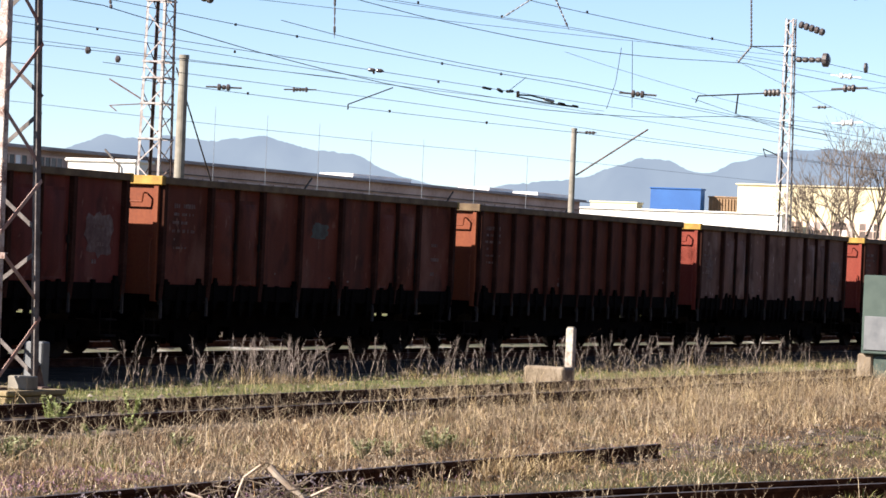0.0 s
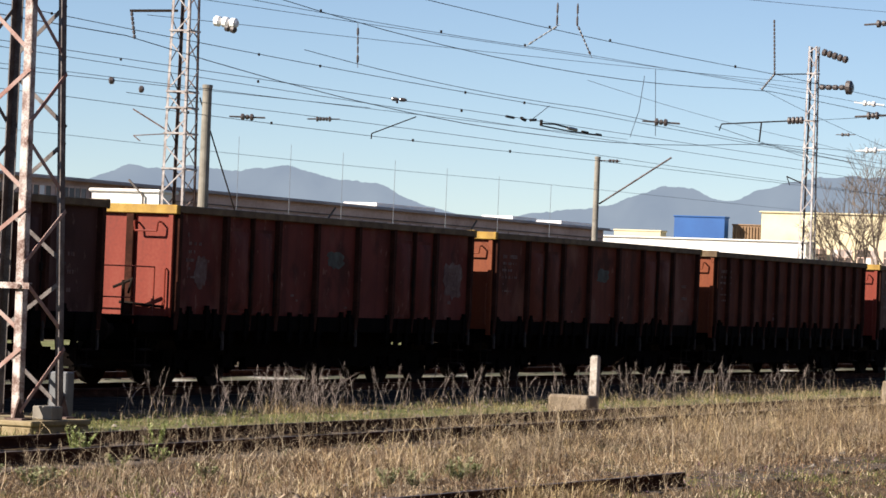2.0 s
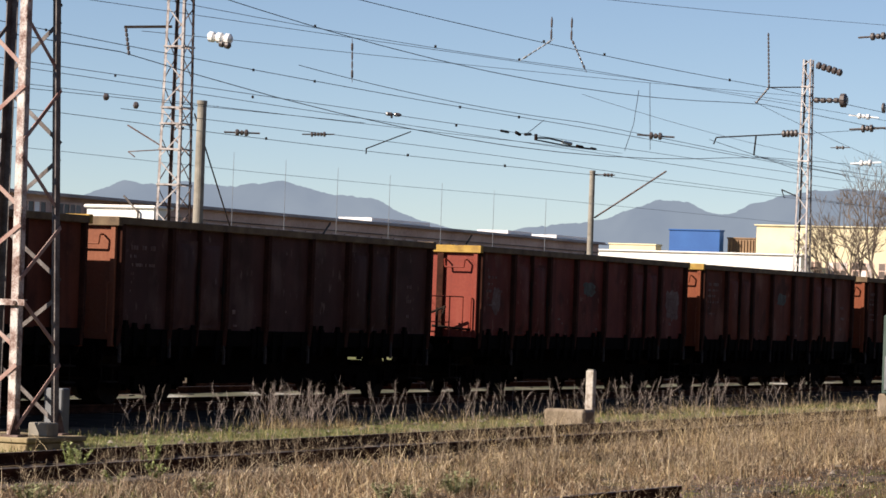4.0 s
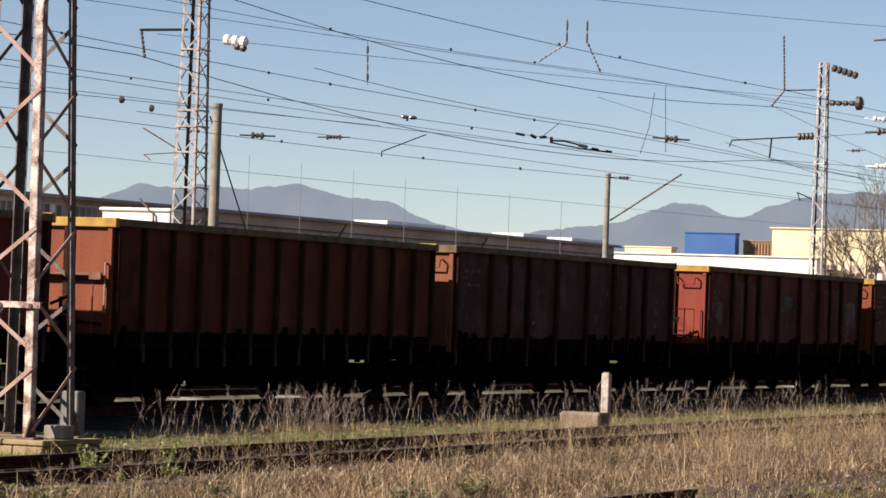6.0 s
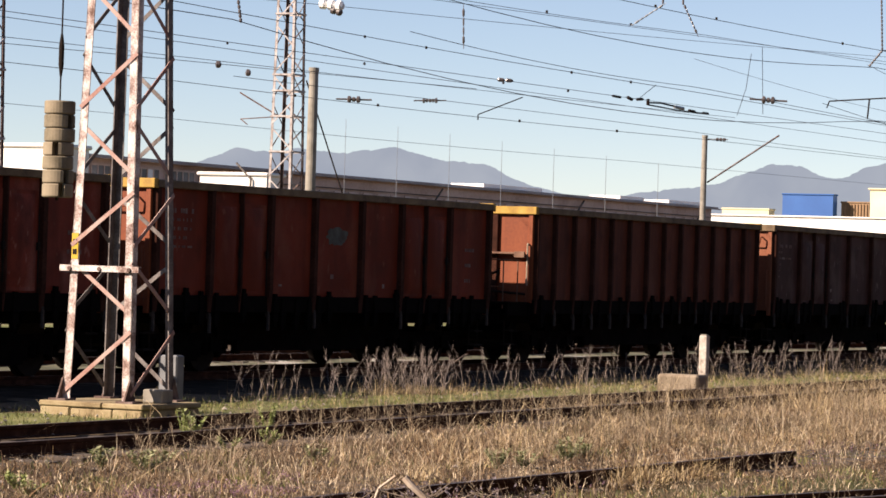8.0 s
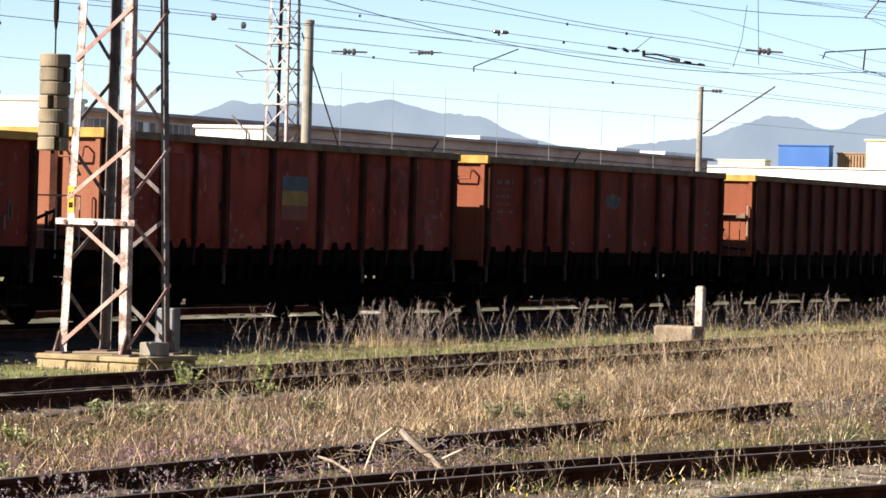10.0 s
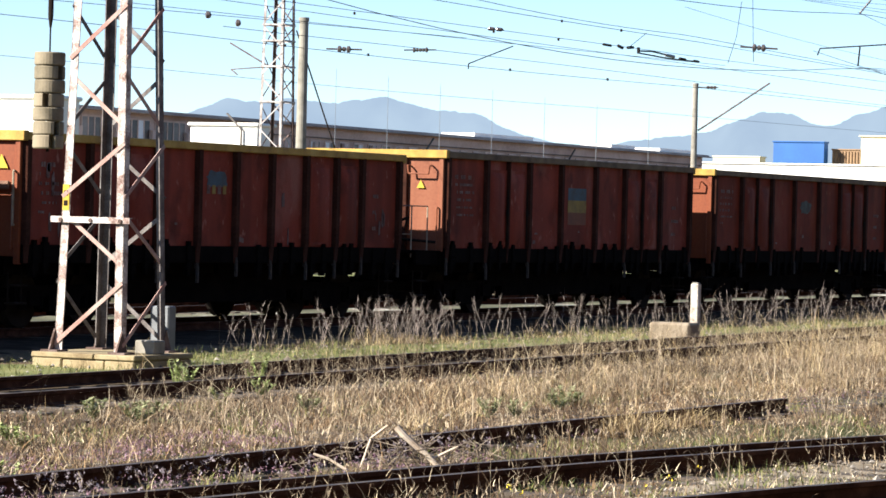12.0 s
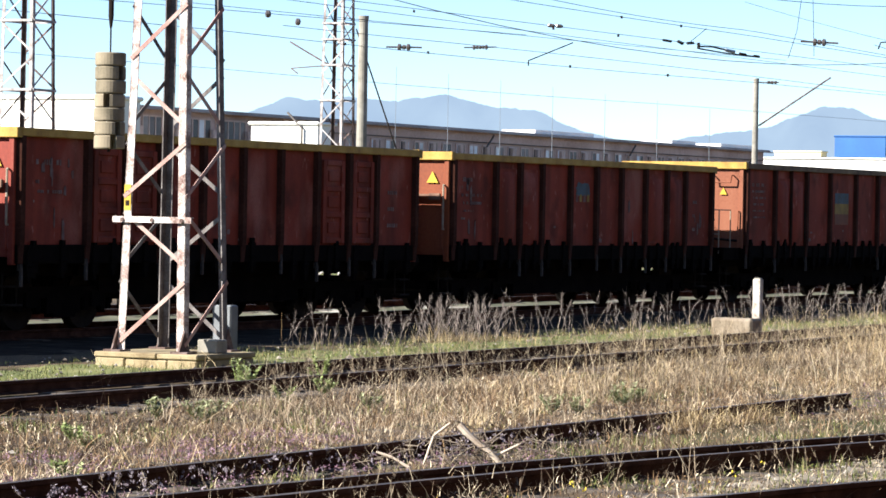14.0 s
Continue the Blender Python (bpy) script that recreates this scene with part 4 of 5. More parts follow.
def lattice_mast(x, y, z0, height, bx, by, tx, ty, panel, mat, label, turn=0.0, leg=0.09, brace=0.05, shade_mat=None, first=None, rungs=(), zigzag=False, gap=0.0, brace_mat=None):
    """A four-legged tapered lattice mast of angle iron; gap: the clear height between two braces of a face."""
    mast = tagged(new("lattice_mast"), label, "lattice mast", "overhead line masts")
    mast.matrix_basis = pose(x, y, z0, 0, 0, turn)

    def corner(i, h):
        f = h / height
        hx, hy = (bx + (tx - bx) * f) / 2, (by + (ty - by) * f) / 2
        sx, sy = ((-1, -1), (1, -1), (1, 1), (-1, 1))[i]
        return Vector((sx * hx, sy * hy, h))
    # back legs and braces get their shade as a darker colour
    for i in range(4):
        bm = bmesh.new()
        sx, sy = ((1, 1), (-1, 1), (-1, -1), (1, -1))[i]
        angle_iron(bm, corner(i, 0), corner(i, height), leg, leg * 0.14, sx, sy)
        part("leg", bm, (shade_mat if shade_mat and i in (1, 2) else mat), mast)
    levels = [0.0]
    step = first or panel
    while levels[-1] + step < height:
        levels.append(levels[-1] + step)
        step = panel
    levels.append(height)
    for i in range(4):
        j = (i + 1) % 4
        side = (corner(j, 0) - corner(i, 0)).normalized().cross(Vector((0, 0, 1)))
        for k, (a, b) in enumerate(zip(levels, levels[1:])):
            bm = bmesh.new()
            off = side * leg * 0.1
            rising = k % 2 == 0
            a, b = a + gap / 2, b - gap / 2
            if rising or not zigzag:
                bar(bm, corner(i, a) + off, corner(j, b) + off, brace, brace * 0.2, side)
            if not rising or not zigzag:
                bar(bm, corner(j, a) - off, corner(i, b) - off, brace, brace * 0.2, side)
            part("brace", bm, (shade_mat if shade_mat and i in (1, 2) else brace_mat or mat), mast)
        for h in rungs:
            bm = bmesh.new()
            bar(bm, corner(i, h) + side * 0.02, corner(j, h) + side * 0.02, brace * 1.2, brace, side)
            part("cross_bar", bm, mat, mast)
    return mast


def insulator(parent, p, q, mat=None, discs=5, r=0.09, name="insulator"):
    """A string of porcelain discs between two points."""
    p, q = Vector(p), Vector(q)
    bm = bmesh.new()
    lead = (q - p).normalized() * (0 if parent or discs < 3 else 3.2 * r)
    rod(bm, p - lead, q + lead, r * 0.28)
    turn = (q - p).to_track_quat("Z", "Y").to_matrix().to_4x4()
    turn.translation = p
    ln = (q - p).length
    tmp = bmesh.new()
    for k in range(discs):
        c = ln * (k + 0.5) / discs
        t = ln / discs
        rr = r * (0.72 if not parent and 0 < k < discs - 1 else 1.0)
        lathe(tmp, [(rr * 0.55, c - t * 0.46), (rr, c - t * 0.30), (rr, c + t * 0.20), (rr * 0.55, c + t * 0.44)], 10)
    tmp.transform(turn)
    me = bpy.data.meshes.new("tmp")
    tmp.to_mesh(me)
    tmp.free()
    bm.from_mesh(me)
    bpy.data.meshes.remove(me)
    if parent:
        return part(name, bm, mat or M_INSUL, parent)
    return thing("line_insulator", bm, mat or M_INSUL, "dark ribbed insulator strung in an overhead wire", "insulator", "wire insulators")


def wire(x0, y0, z0, x1, y1, z1, sag=0.0, r=0.009, before=0.35, after=1.4, mat=None):
    """An overhead wire between two points, carried on past both ends, with its sag."""
    a, b = Vector((x0, y0, z0)), Vector((x1, y1, z1))
    bm = bmesh.new()
    n, ring, r = 32, [], 0.8 * r
    side = (b - a).normalized().cross(Vector((0, 0, 1))).normalized()
    for i in range(n + 1):
        f = -before + (1 + before + after) * i / n
        p = a.lerp(b, f)
        p.z -= 4 * sag * f * (1 - f) if 0 <= f <= 1 else 0
        ring.append([bm.verts.new(p + side * r * math.cos(k * 1.2566) + Vector((0, 0, r * math.sin(k * 1.2566)))) for k in range(5)])
    for u, v in zip(ring, ring[1:]):
        for k in range(5):
            bm.faces.new((u[k], u[(k + 1) % 5], v[(k + 1) % 5], v[k]))
    thing("overhead_wire", bm, mat or M_WIRE, "thin dark overhead line wire above the tracks", "overhead wire", "overhead wires")


def near_mast():
    m = lattice_mast(36.01, 22.79, 0.20, 14.0, 1.10, 1.04, 0.42, 0.40, 0.91, M_MAST_PAINT, "tall lattice mast with peeling pale paint on a concrete base", first=1.03, leg=0.115, brace=0.055, shade_mat=M_MAST_GREY, zigzag=True, gap=0.20, brace_mat=M_MAST_RED)
    bm = bmesh.new()
    box(bm, -0.56, -0.545, -0.60, 0.62, 1.70, 1.765)
    box(bm, -0.56, -0.49, -0.60, 0.62, 1.765, 1.78)
    part("band", bm, M_MAST_PAINT, m, "riveted angle-iron band")
    for yy in (-0.46, 0.0, 0.46):
        bm = bmesh.new()
        lathe(bm, [(0.028, -0.012), (0.028, 0.0), (0.018, 0.012)], 8, (-0.566, yy, 1.735), "X")
        part("bolt", bm, M_MAST_RUST_SHADE, m)
    bm = bmesh.new()
    box(bm, -0.512, -0.502, 0.37, 0.47, 1.86, 2.20)
    part("plate", bm, M_TRIANGLE, m, "yellow warning plate")
    for k in range(2):
        bm = bmesh.new()
        box(bm, -0.516, -0.5125, 0.39, 0.45, 1.92 + 0.13 * k, 1.99 + 0.13 * k)
        part("mark", bm, M_IRON, m)
    for i, (sx, sy) in enumerate(((-1, -1), (1, -1), (1, 1), (-1, 1))):
        bm = bmesh.new()
        box(bm, sx * 0.55 - 0.13, sx * 0.55 + 0.13, sy * 0.52 - 0.13, sy * 0.52 + 0.13, 0.0, 0.025)
        for dx in (-1, 1):
            v = [bm.verts.new((sx * 0.55 + dx * 0.13 * f, sy * 0.52 + d, z)) for d in (-0.012, 0.012) for f, z in ((0, 0.025), (1, 0.025), (0, 0.30))]
            for f in ((0, 1, 2), (5, 4, 3), (0, 3, 4, 1), (1, 4, 5, 2), (2, 5, 3, 0)):
                bm.faces.new([v[k] for k in f])
        part("foot", bm, M_MAST_RUST_SHADE, m)
    bm = bmesh.new()
    box(bm, -1.66, -0.1, -0.05, 0.05, 11.80, 11.90)
    lathe(bm, [(0.12, -0.03), (0.12, 0.03)], 14, (-1.58, 0, 11.72), "Y")
    part("pulley_arm", bm, M_MAST_GREY, m)
    bm = bmesh.new()
    base = tagged(new("mast_base"), "cracked yellowish concrete footing under the lattice mast", "concrete base")
    rng = random.Random(6)
    for y0, y1, dz in ((21.92, 22.37, 0.0), (22.375, 23.02, -0.006), (23.025, 23.48, 0.004)):
        bm = bmesh.new()
        box(bm, 35.20 + rng.uniform(-0.02, 0.02), 36.66, y0, y1, -0.10, 0.125 + dz)
        part("lower_block", bm, M_FOOTING, base, bevel=0.018)
    for y0, y1 in ((21.90, 22.52), (22.53, 23.49)):
        bm = bmesh.new()
        box(bm, 35.20 + rng.uniform(-0.015, 0.015), 36.67, y0, y1, 0.130, 0.20)
        part("top_slab", bm, M_FOOTING, base, "cracked top slab", bevel=0.014)
    # small boxes at the foot
    bm = bmesh.new()
    box(bm, 37.0, 37.2, 22.50, 22.80, 0.0, 0.80)
    thing("equipment_cabinet", bm, M_GALV, "grey steel equipment cabinet behind the mast", "cabinet", bevel=0.02)
    bm = bmesh.new()
    box(bm, 35.80, 36.08, 21.98, 22.28, 0.20, 0.38)
    thing("junction_box", bm, M_CONCRETE, "small pale junction box on the footing", "junction box", bevel=0.015)


def tension_weight():
    w = tagged(new("tension_weight"), "stack of round concrete tension weights on a wire", "counterweight")
    w.location = (34.43, 22.81, 2.84)
    rng = random.Random(4)
    turns = (232, 250, 40, 205, 130, 262, 95)
    for k in range(7):
        bm = bmesh.new()
        # a round block with a slot from its rim to the cable hole
        ring = [(0.198 * math.cos(radians(a)), 0.198 * math.sin(radians(a))) for a in range(8, 353, 12)] + [(0.03, -0.027), (0.03, 0.027)]
        levels = [(0.94, 0.0), (1.0, 0.014), (1.0, 0.156), (0.94, 0.170)]
        rows = [[bm.verts.new((x * f, y * f, z)) for x, y in ring] for f, z in levels]
        n = len(ring)
        for p, q in zip(rows, rows[1:]):
            for c in range(n):
                bm.faces.new((p[c], p[(c + 1) % n], q[(c + 1) % n], q[c]))
        bm.faces.new(rows[0][::-1])
        bm.faces.new(rows[-1])
        d = part("disc", bm, M_WEIGHT, w)
        d.matrix_basis = pose(rng.uniform(-0.012, 0.012), rng.uniform(-0.012, 0.012), 0.177 * k, 0, 0, turns[k])
    bm = bmesh.new()
    rod(bm, (0, 0, -0.04), (0, 0, 1.24), 0.02)
    part("hanger_rod", bm, M_IRON, w)
    bm = bmesh.new()
    rod(bm, (0, 0, 1.2), (0, 0, 9.1), 0.011)
    lathe(bm, [(0.015, 1.55), (0.035, 1.7), (0.035, 1.95), (0.015, 2.1)], 8)
    part("cable", bm, M_IRON, w)


def far_masts():
    m = lattice_mast(87.07, 49.2, 0, 18.0, 0.92, 0.92, 0.46, 0.46, 0.80, M_MAST_MID, "grey lattice mast with a side bracket behind the train", leg=0.085, brace=0.042, shade_mat=M_MAST_RUST_SHADE, rungs=(5.6, 6.7, 7.5, 8.0, 9.9, 11.5), zigzag=True, gap=0.08)
    bm = bmesh.new()
    box(bm, -0.03, 0.03, 0.3, 2.0, 10.50, 10.58)
    part("bracket", bm, M_IRON, m)
    insulator(m, (0, 1.95, 10.5), (0, 1.80, 9.65), discs=6, r=0.05)
    insulator(m, (0.2, -0.9, 10.25), (0.2, -1.75, 10.15), M_INSUL_WHITE, 3, 0.17)
    insulator(m, (0.2, -1.3, 10.05), (0.2, -1.7, 9.95), M_INSUL, 2, 0.12)
    bm = bmesh.new()
    rod(bm, (0, 0.4, 6.75), (0, 1.75, 7.45), 0.025)
    rod(bm, (0, 0.4, 6.70), (0, 1.70, 6.62), 0.018)
    rod(bm, (0, 1.70, 6.62), (0, 1.45, 6.45), 0.018)
    part("cantilever", bm, M_MAST_RUST_SHADE, m, "thin rusty cantilever arm")
    lattice_mast(61.45, 43.0, 0, 16.0, 1.05, 1.05, 0.62, 0.62, 0.80, M_MAST_MID, "grey lattice mast standing behind the wagons", leg=0.09, brace=0.045, shade_mat=M_MAST_RUST_SHADE, rungs=(4.8, 6.4), zigzag=True, gap=0.08)
    # the far mast with several insulators
    m = lattice_mast(180.45, 59.45, 0, 17.5, 0.95, 0.95, 0.52, 0.52, 0.95, M_MAST_PALE, "distant lattice mast with brown insulators", leg=0.10, brace=0.055, shade_mat=M_MAST_GREY, rungs=(11.5, 13.1, 15.9), zigzag=True)
    for p, q, r in (((0, 0.3, 15.88), (0, 2.4, 15.85), 0.04), ((0, 0.3, 13.15), (0, 5.6, 12.85), 0.045), ((0, 5.6, 12.85), (0, 5.75, 12.45), 0.04),
                    ((0, 3.1, 13.0), (0, 3.2, 11.8), 0.05), ((0, 0.4, 9.4), (0, 1.4, 9.8), 0.04), ((0, 1.4, 9.8), (0, 1.2, 9.3), 0.03)):
        bm = bmesh.new()
        rod(bm, p, q, r)
        part("bracket", bm, M_IRON, m)
    insulator(m, (0, 2.4, 15.85), (0, 2.55, 19.1), discs=14, r=0.06)
    insulator(m, (0, 2.4, 15.85), (0, 3.2, 14.9), discs=6, r=0.065)
    insulator(m, (0, -0.5, 17.2), (0, -2.1, 16.7), discs=5, r=0.22)
    insulator(m, (0, -0.4, 15.1), (0, -2.0, 15.1), discs=4, r=0.16)
    insulator(m, (0, -2.0, 15.1), (0, -2.5, 15.1), discs=1, r=0.42)
    insulator(m, (0, 0.5, 13.15), (0, 1.5, 13.1), discs=4, r=0.22)


def concrete_pole(x, y, h, r, label):
    bm = bmesh.new()
    lathe(bm, [(r * 1.25, 0), (r * 1.1, h * 0.5), (r * 0.95, h - 0.12), (r * 1.08, h - 0.11), (r * 1.08, h)], 16)
    p = thing("concrete_pole", bm, M_CONCRETE, label, "concrete pole", "concrete poles")
    p.location = (x, y, 0)
    return p


def poles():
    p = concrete_pole(86.58, 48.05, 8.2, 0.15, "round grey concrete pole with a stay wire")
    bm = bmesh.new()
    rod(bm, (-0.1, 0.2, 7.8), (1.25, -2.2, 0.0), 0.026)
    part("stay", bm, M_IRON, p, "dark slanting stay wire")
    p = concrete_pole(157.6, 63.7, 9.65, 0.15, "slim concrete pole with a slanting cantilever arm")
    bm = bmesh.new()
    rod(bm, (0.1, -0.15, 7.15), (1.40, -3.65, 9.75), 0.05)
    rod(bm, (0.0, -0.1, 9.45), (0.5, -1.1, 9.45), 0.03)
    part("cantilever", bm, M_MAST_RUST_SHADE, p, "slanting tubular cantilever arm")
    insulator(p, (0.3, -0.5, 9.45), (0.5, -1.0, 9.45), discs=3, r=0.09)
    # thin far lamp rods above the factory roof
    for k in range(7):
        x, y = 131.9 + 1.07 * k, 71.4 - 2.2 * k
        bm = bmesh.new()
        rod(bm, (0, 0, 0), (0, 0, 9.0 - 0.27 * k), 0.018, 0.010)
        r = thing("thin_pole", bm, M_WIRE_PALE, "very thin grey pole standing behind the factory yard", "thin pole", "thin poles")
        r.location = (x, y, 0)



def overhead():
    wire(45.4, 29.3, 6.63, 71.8, 29.3, 6.56, 0.06)
    wire(56.7, 29.3, 6.80, 71.8, 29.3, 6.68, 0.12, before=0.0)
    wire(50.1, 29.4, 6.47, 84.7, 29.4, 6.61, 0.69, r=0.011)
    wire(46.4, 26.0, 7.22, 74.8, 26.0, 7.40, 0.47, r=0.010)
    wire(45.9, 24.0, 7.25, 69.8, 24.0, 7.41, 0.09)
    wire(56.9, 34.0, 8.42, 83.1, 34.0, 8.91, 0.11)
    wire(58.7, 36.0, 8.44, 80.0, 36.0, 9.03, 0.0)
    wire(92.1, 50.0, 10.58, 152.4, 50.0, 13.24, 0.08, r=0.012, before=0.1, after=0.1)
    wire(55.5, 34.0, 6.66, 77.9, 34.0, 6.82, 0.0)
    wire(58.8, 36.0, 6.79, 88.2, 36.0, 6.89, 0.01)
    wire(62.1, 40.0, 6.92, 98.0, 40.0, 7.50, 0.02, after=0.1)
    wire(78.5, 48.0, 7.24, 117.7, 48.0, 7.60, 0.09, r=0.012)
    wire(82.2, 46.0, 7.39, 122.2, 46.0, 7.60, -0.07, r=0.011, before=0.1)
    wire(64.9, 30.0, 9.37, 97.9, 30.0, 11.56, 0.06, mat=M_WIRE_PALE)
    wire(98.2, 60.0, 7.17, 137.7, 60.0, 7.48, 0.07, r=0.011, mat=M_WIRE_PALE)
    wire(122.3, 50.0, 11.09, 152.7, 50.0, 10.30, 0.16, r=0.012, before=0.0, mat=M_WIRE_PALE)
    wire(151.6, 55.0, 11.01, 166.1, 55.0, 10.24, 0.0, r=0.018, before=0.0, after=0.0)
    wire(158.2, 55.0, 13.41, 180.4, 55.0, 11.68, 0.09, r=0.016, before=0.0)
    wire(173.0, 60.0, 11.34, 196.8, 60.0, 12.09, 0.0, r=0.018, before=0.0)
    wire(175.9, 58.0, 12.85, 190.0, 58.0, 14.04, 0.0, r=0.018, before=0.0)
    wire(74.4, 45.0, 7.50, 91.8, 45.0, 7.89, 0.0, r=0.011, before=0.6, after=0.0)
    # insulators strung in the wires
    insulator(None, (105.55, 57.12, 8.36), (105.77, 56.66, 8.36), discs=3, r=0.13)
    insulator(None, (106.85, 54.62, 8.40), (107.11, 54.10, 8.42), discs=5, r=0.10)
    insulator(None, (112.02, 43.05, 8.80), (112.18, 42.57, 8.78), discs=3, r=0.14)
    insulator(None, (68.72, 40.95, 7.01), (68.80, 40.82, 7.02), discs=1, r=0.09)
    insulator(None, (69.10, 40.30, 6.84), (69.17, 40.18, 6.83), discs=1, r=0.09)
    insulator(None, (72.05, 34.75, 6.87), (72.25, 34.4, 6.85), discs=2, r=0.05)
    insulator(None, (53.75, 26.67, 6.98), (53.76, 26.65, 6.3), discs=4, r=0.024)
    insulator(None, (55.3, 23.28, 7.15), (55.1, 23.76, 6.79), M_WIRE_PALE, 6, 0.022)
    insulator(None, (55.45, 22.91, 7.16), (55.55, 22.68, 6.64), discs=7, r=0.022)
    for p, q in (((55.3, 23.28, 7.16), (55.3, 23.28, 7.60)), ((55.44, 22.93, 7.16), (55.44, 22.93, 7.60))):
        insulator(None, p, q, discs=2, r=0.02)
    for p, q, mat, n, r in (((176, 54.95, 13.90), (176, 54.18, 13.84), M_INSUL_WHITE, 3, 0.16), ((176, 54.69, 13.16), (176, 53.96, 13.20), M_INSUL, 3, 0.22), ((176, 56.17, 12.07), (176, 55.66, 12.08), M_INSUL, 3, 0.10),
                            ((176, 54.72, 11.19), (176, 53.99, 11.23), M_INSUL_WHITE, 3, 0.17), ((176, 54.34, 18.43), (176, 53.40, 18.49), M_INSUL, 3, 0.22), ((176, 53.50, 14.36), (176, 53.30, 14.36), M_INSUL, 1, 0.30)):
        insulator(None, p, q, mat, n, r)
    # section insulator in the contact wire
    f = tagged(new("section_insulator"), "dark section insulator with runners in the contact wire", "line fitting", "line fittings")
    for pts, r, mat, name in ((((109.5, 8.77), (110.2, 8.76)), 0.05, M_IRON, "clamp"), (((110.9, 8.80), (111.3, 8.74)), 0.06, M_IRON, "clamp"), (((111.8, 8.78), (112.3, 8.82)), 0.06, M_IRON, "clamp"),
                              (((112.85, 8.86), (112.85, 8.62)), 0.06, M_IRON, "clamp"), (((112.9, 8.72), (114.2, 8.78), (115.7, 8.73)), 0.035, M_IRON, "runner"), (((112.9, 8.64), (115.7, 8.60), (118.8, 8.64)), 0.03, M_IRON, "runner"),
                              (((115.5, 8.72), (116.4, 8.70)), 0.07, M_WIRE_PALE, "runner_tip"), (((117.0, 8.67), (117.6, 8.66)), 0.05, M_IRON, "clamp"), (((118.5, 8.66), (119.0, 8.65)), 0.05, M_IRON, "clamp"), (((111.97, 8.82), (113.6, 9.45)), 0.012, M_IRON, "hanger")):
        bm = bmesh.new()
        for (x0, z0), (x1, z1) in zip(pts, pts[1:]):
            rod(bm, (x0, 48.0, z0), (x1, 48.0, z1), r)
        part(name, bm, mat, f)
    # bent registration arms
    for pts, r in ((((53.9, 26.37, 4.90), (53.9, 26.37, 5.0), (54.25, 25.62, 5.35)), 0.012), (((112.0, 43.08, 10.77), (112.03, 42.99, 8.27)), 0.012), (((111.85, 43.45, 10.5), (111.8, 43.6, 9.2), (111.69, 43.88, 8.19)), 0.012)):
        bm = bmesh.new()
        for a, b in zip(pts, pts[1:]):
            rod(bm, a, b, r)
        thing("registration_arm", bm, M_IRON, "thin bent steel arm hanging from the overhead line", "line fitting", "line fittings")
    # clamps along the wires
    rng = random.Random(8)
    for x0, y0, z0, x1, z1, n in ((45.4, 29.3, 6.63, 71.8, 6.56, 5), (45.9, 24.0, 7.25, 69.8, 7.41, 4), (56.9, 34.0, 8.42, 83.1, 8.91, 4), (78.5, 48.0, 7.24, 117.7, 7.60, 4), (55.5, 34.0, 6.66, 77.9, 6.82, 4)):
        for k in range(n):
            f = (k + rng.uniform(0.2, 0.8)) / n
            bm = bmesh.new()
            s = 0.0006 * math.hypot(x0 + (x1 - x0) * f, y0) / 2
            box(bm, -s, s, -s, s, -s * 1.6, s * 1.2)
            c = thing("wire_clamp", bm, M_IRON, "small dark clamp on an overhead wire", "wire clamp", "wire clamps", bevel=0.3 * s)
            c.location = (x0 + (x1 - x0) * f, y0, z0 + (z1 - z0) * f - 0.24 * f * (1 - f))


near_mast()
tension_weight()
far_masts()
poles()
overhead()

# ---------------------------------------------------------------- buildings behind the train


def building(name, label, x0, x1, y0, y1, h, mat, roof=None, over=0.4):
    b = tagged(new(name), label, "building")
    bm = bmesh.new()
    box(bm, x0, x1, y0, y1, 0, h)
    part("wall", bm, mat, b)
    bm = bmesh.new()
    box(bm, x0 - over, x1 + over, y0 - over, y1 + over, h, h + 0.15)
    part("roof", bm, roof or M_ROOF, b, bevel=0.05)
    return b


def window(parent, x, y, z, w, h, cols, rows, facing="y"):
    """A window with its frame bars and panes, set 3 mm into its wall's face."""
    win = new("window")
    win.parent = parent
    win.matrix_basis = pose(x, y, z, 0, 0, 0 if facing == "y" else -90)
    bm = bmesh.new()
    for i in range(cols + 1):
        a = -w / 2 + w * i / cols
        box(bm, a - 0.04, a + 0.04, -0.05, 0.0, 0, h)
    for j in range(rows + 1):
        c = h * j / rows
        box(bm, -w / 2, w / 2, -0.045, 0.0, c - 0.04, c + 0.04)
    part("frame", bm, M_FRAME, win)
    bm = bmesh.new()
    box(bm, -w / 2 / cols + 0.04, w / 2 / cols - 0.04, -0.03, 0.0, 0.04, h / rows - 0.04)
    me = mesh_of("pane", bm, M_PANE)
    for i in range(cols):
        for j in range(rows):
            p = part("pane", me, None, win)
            p.location = (-w / 2 + w * (i + 0.5) / cols, 0, h * j / rows)
    return win


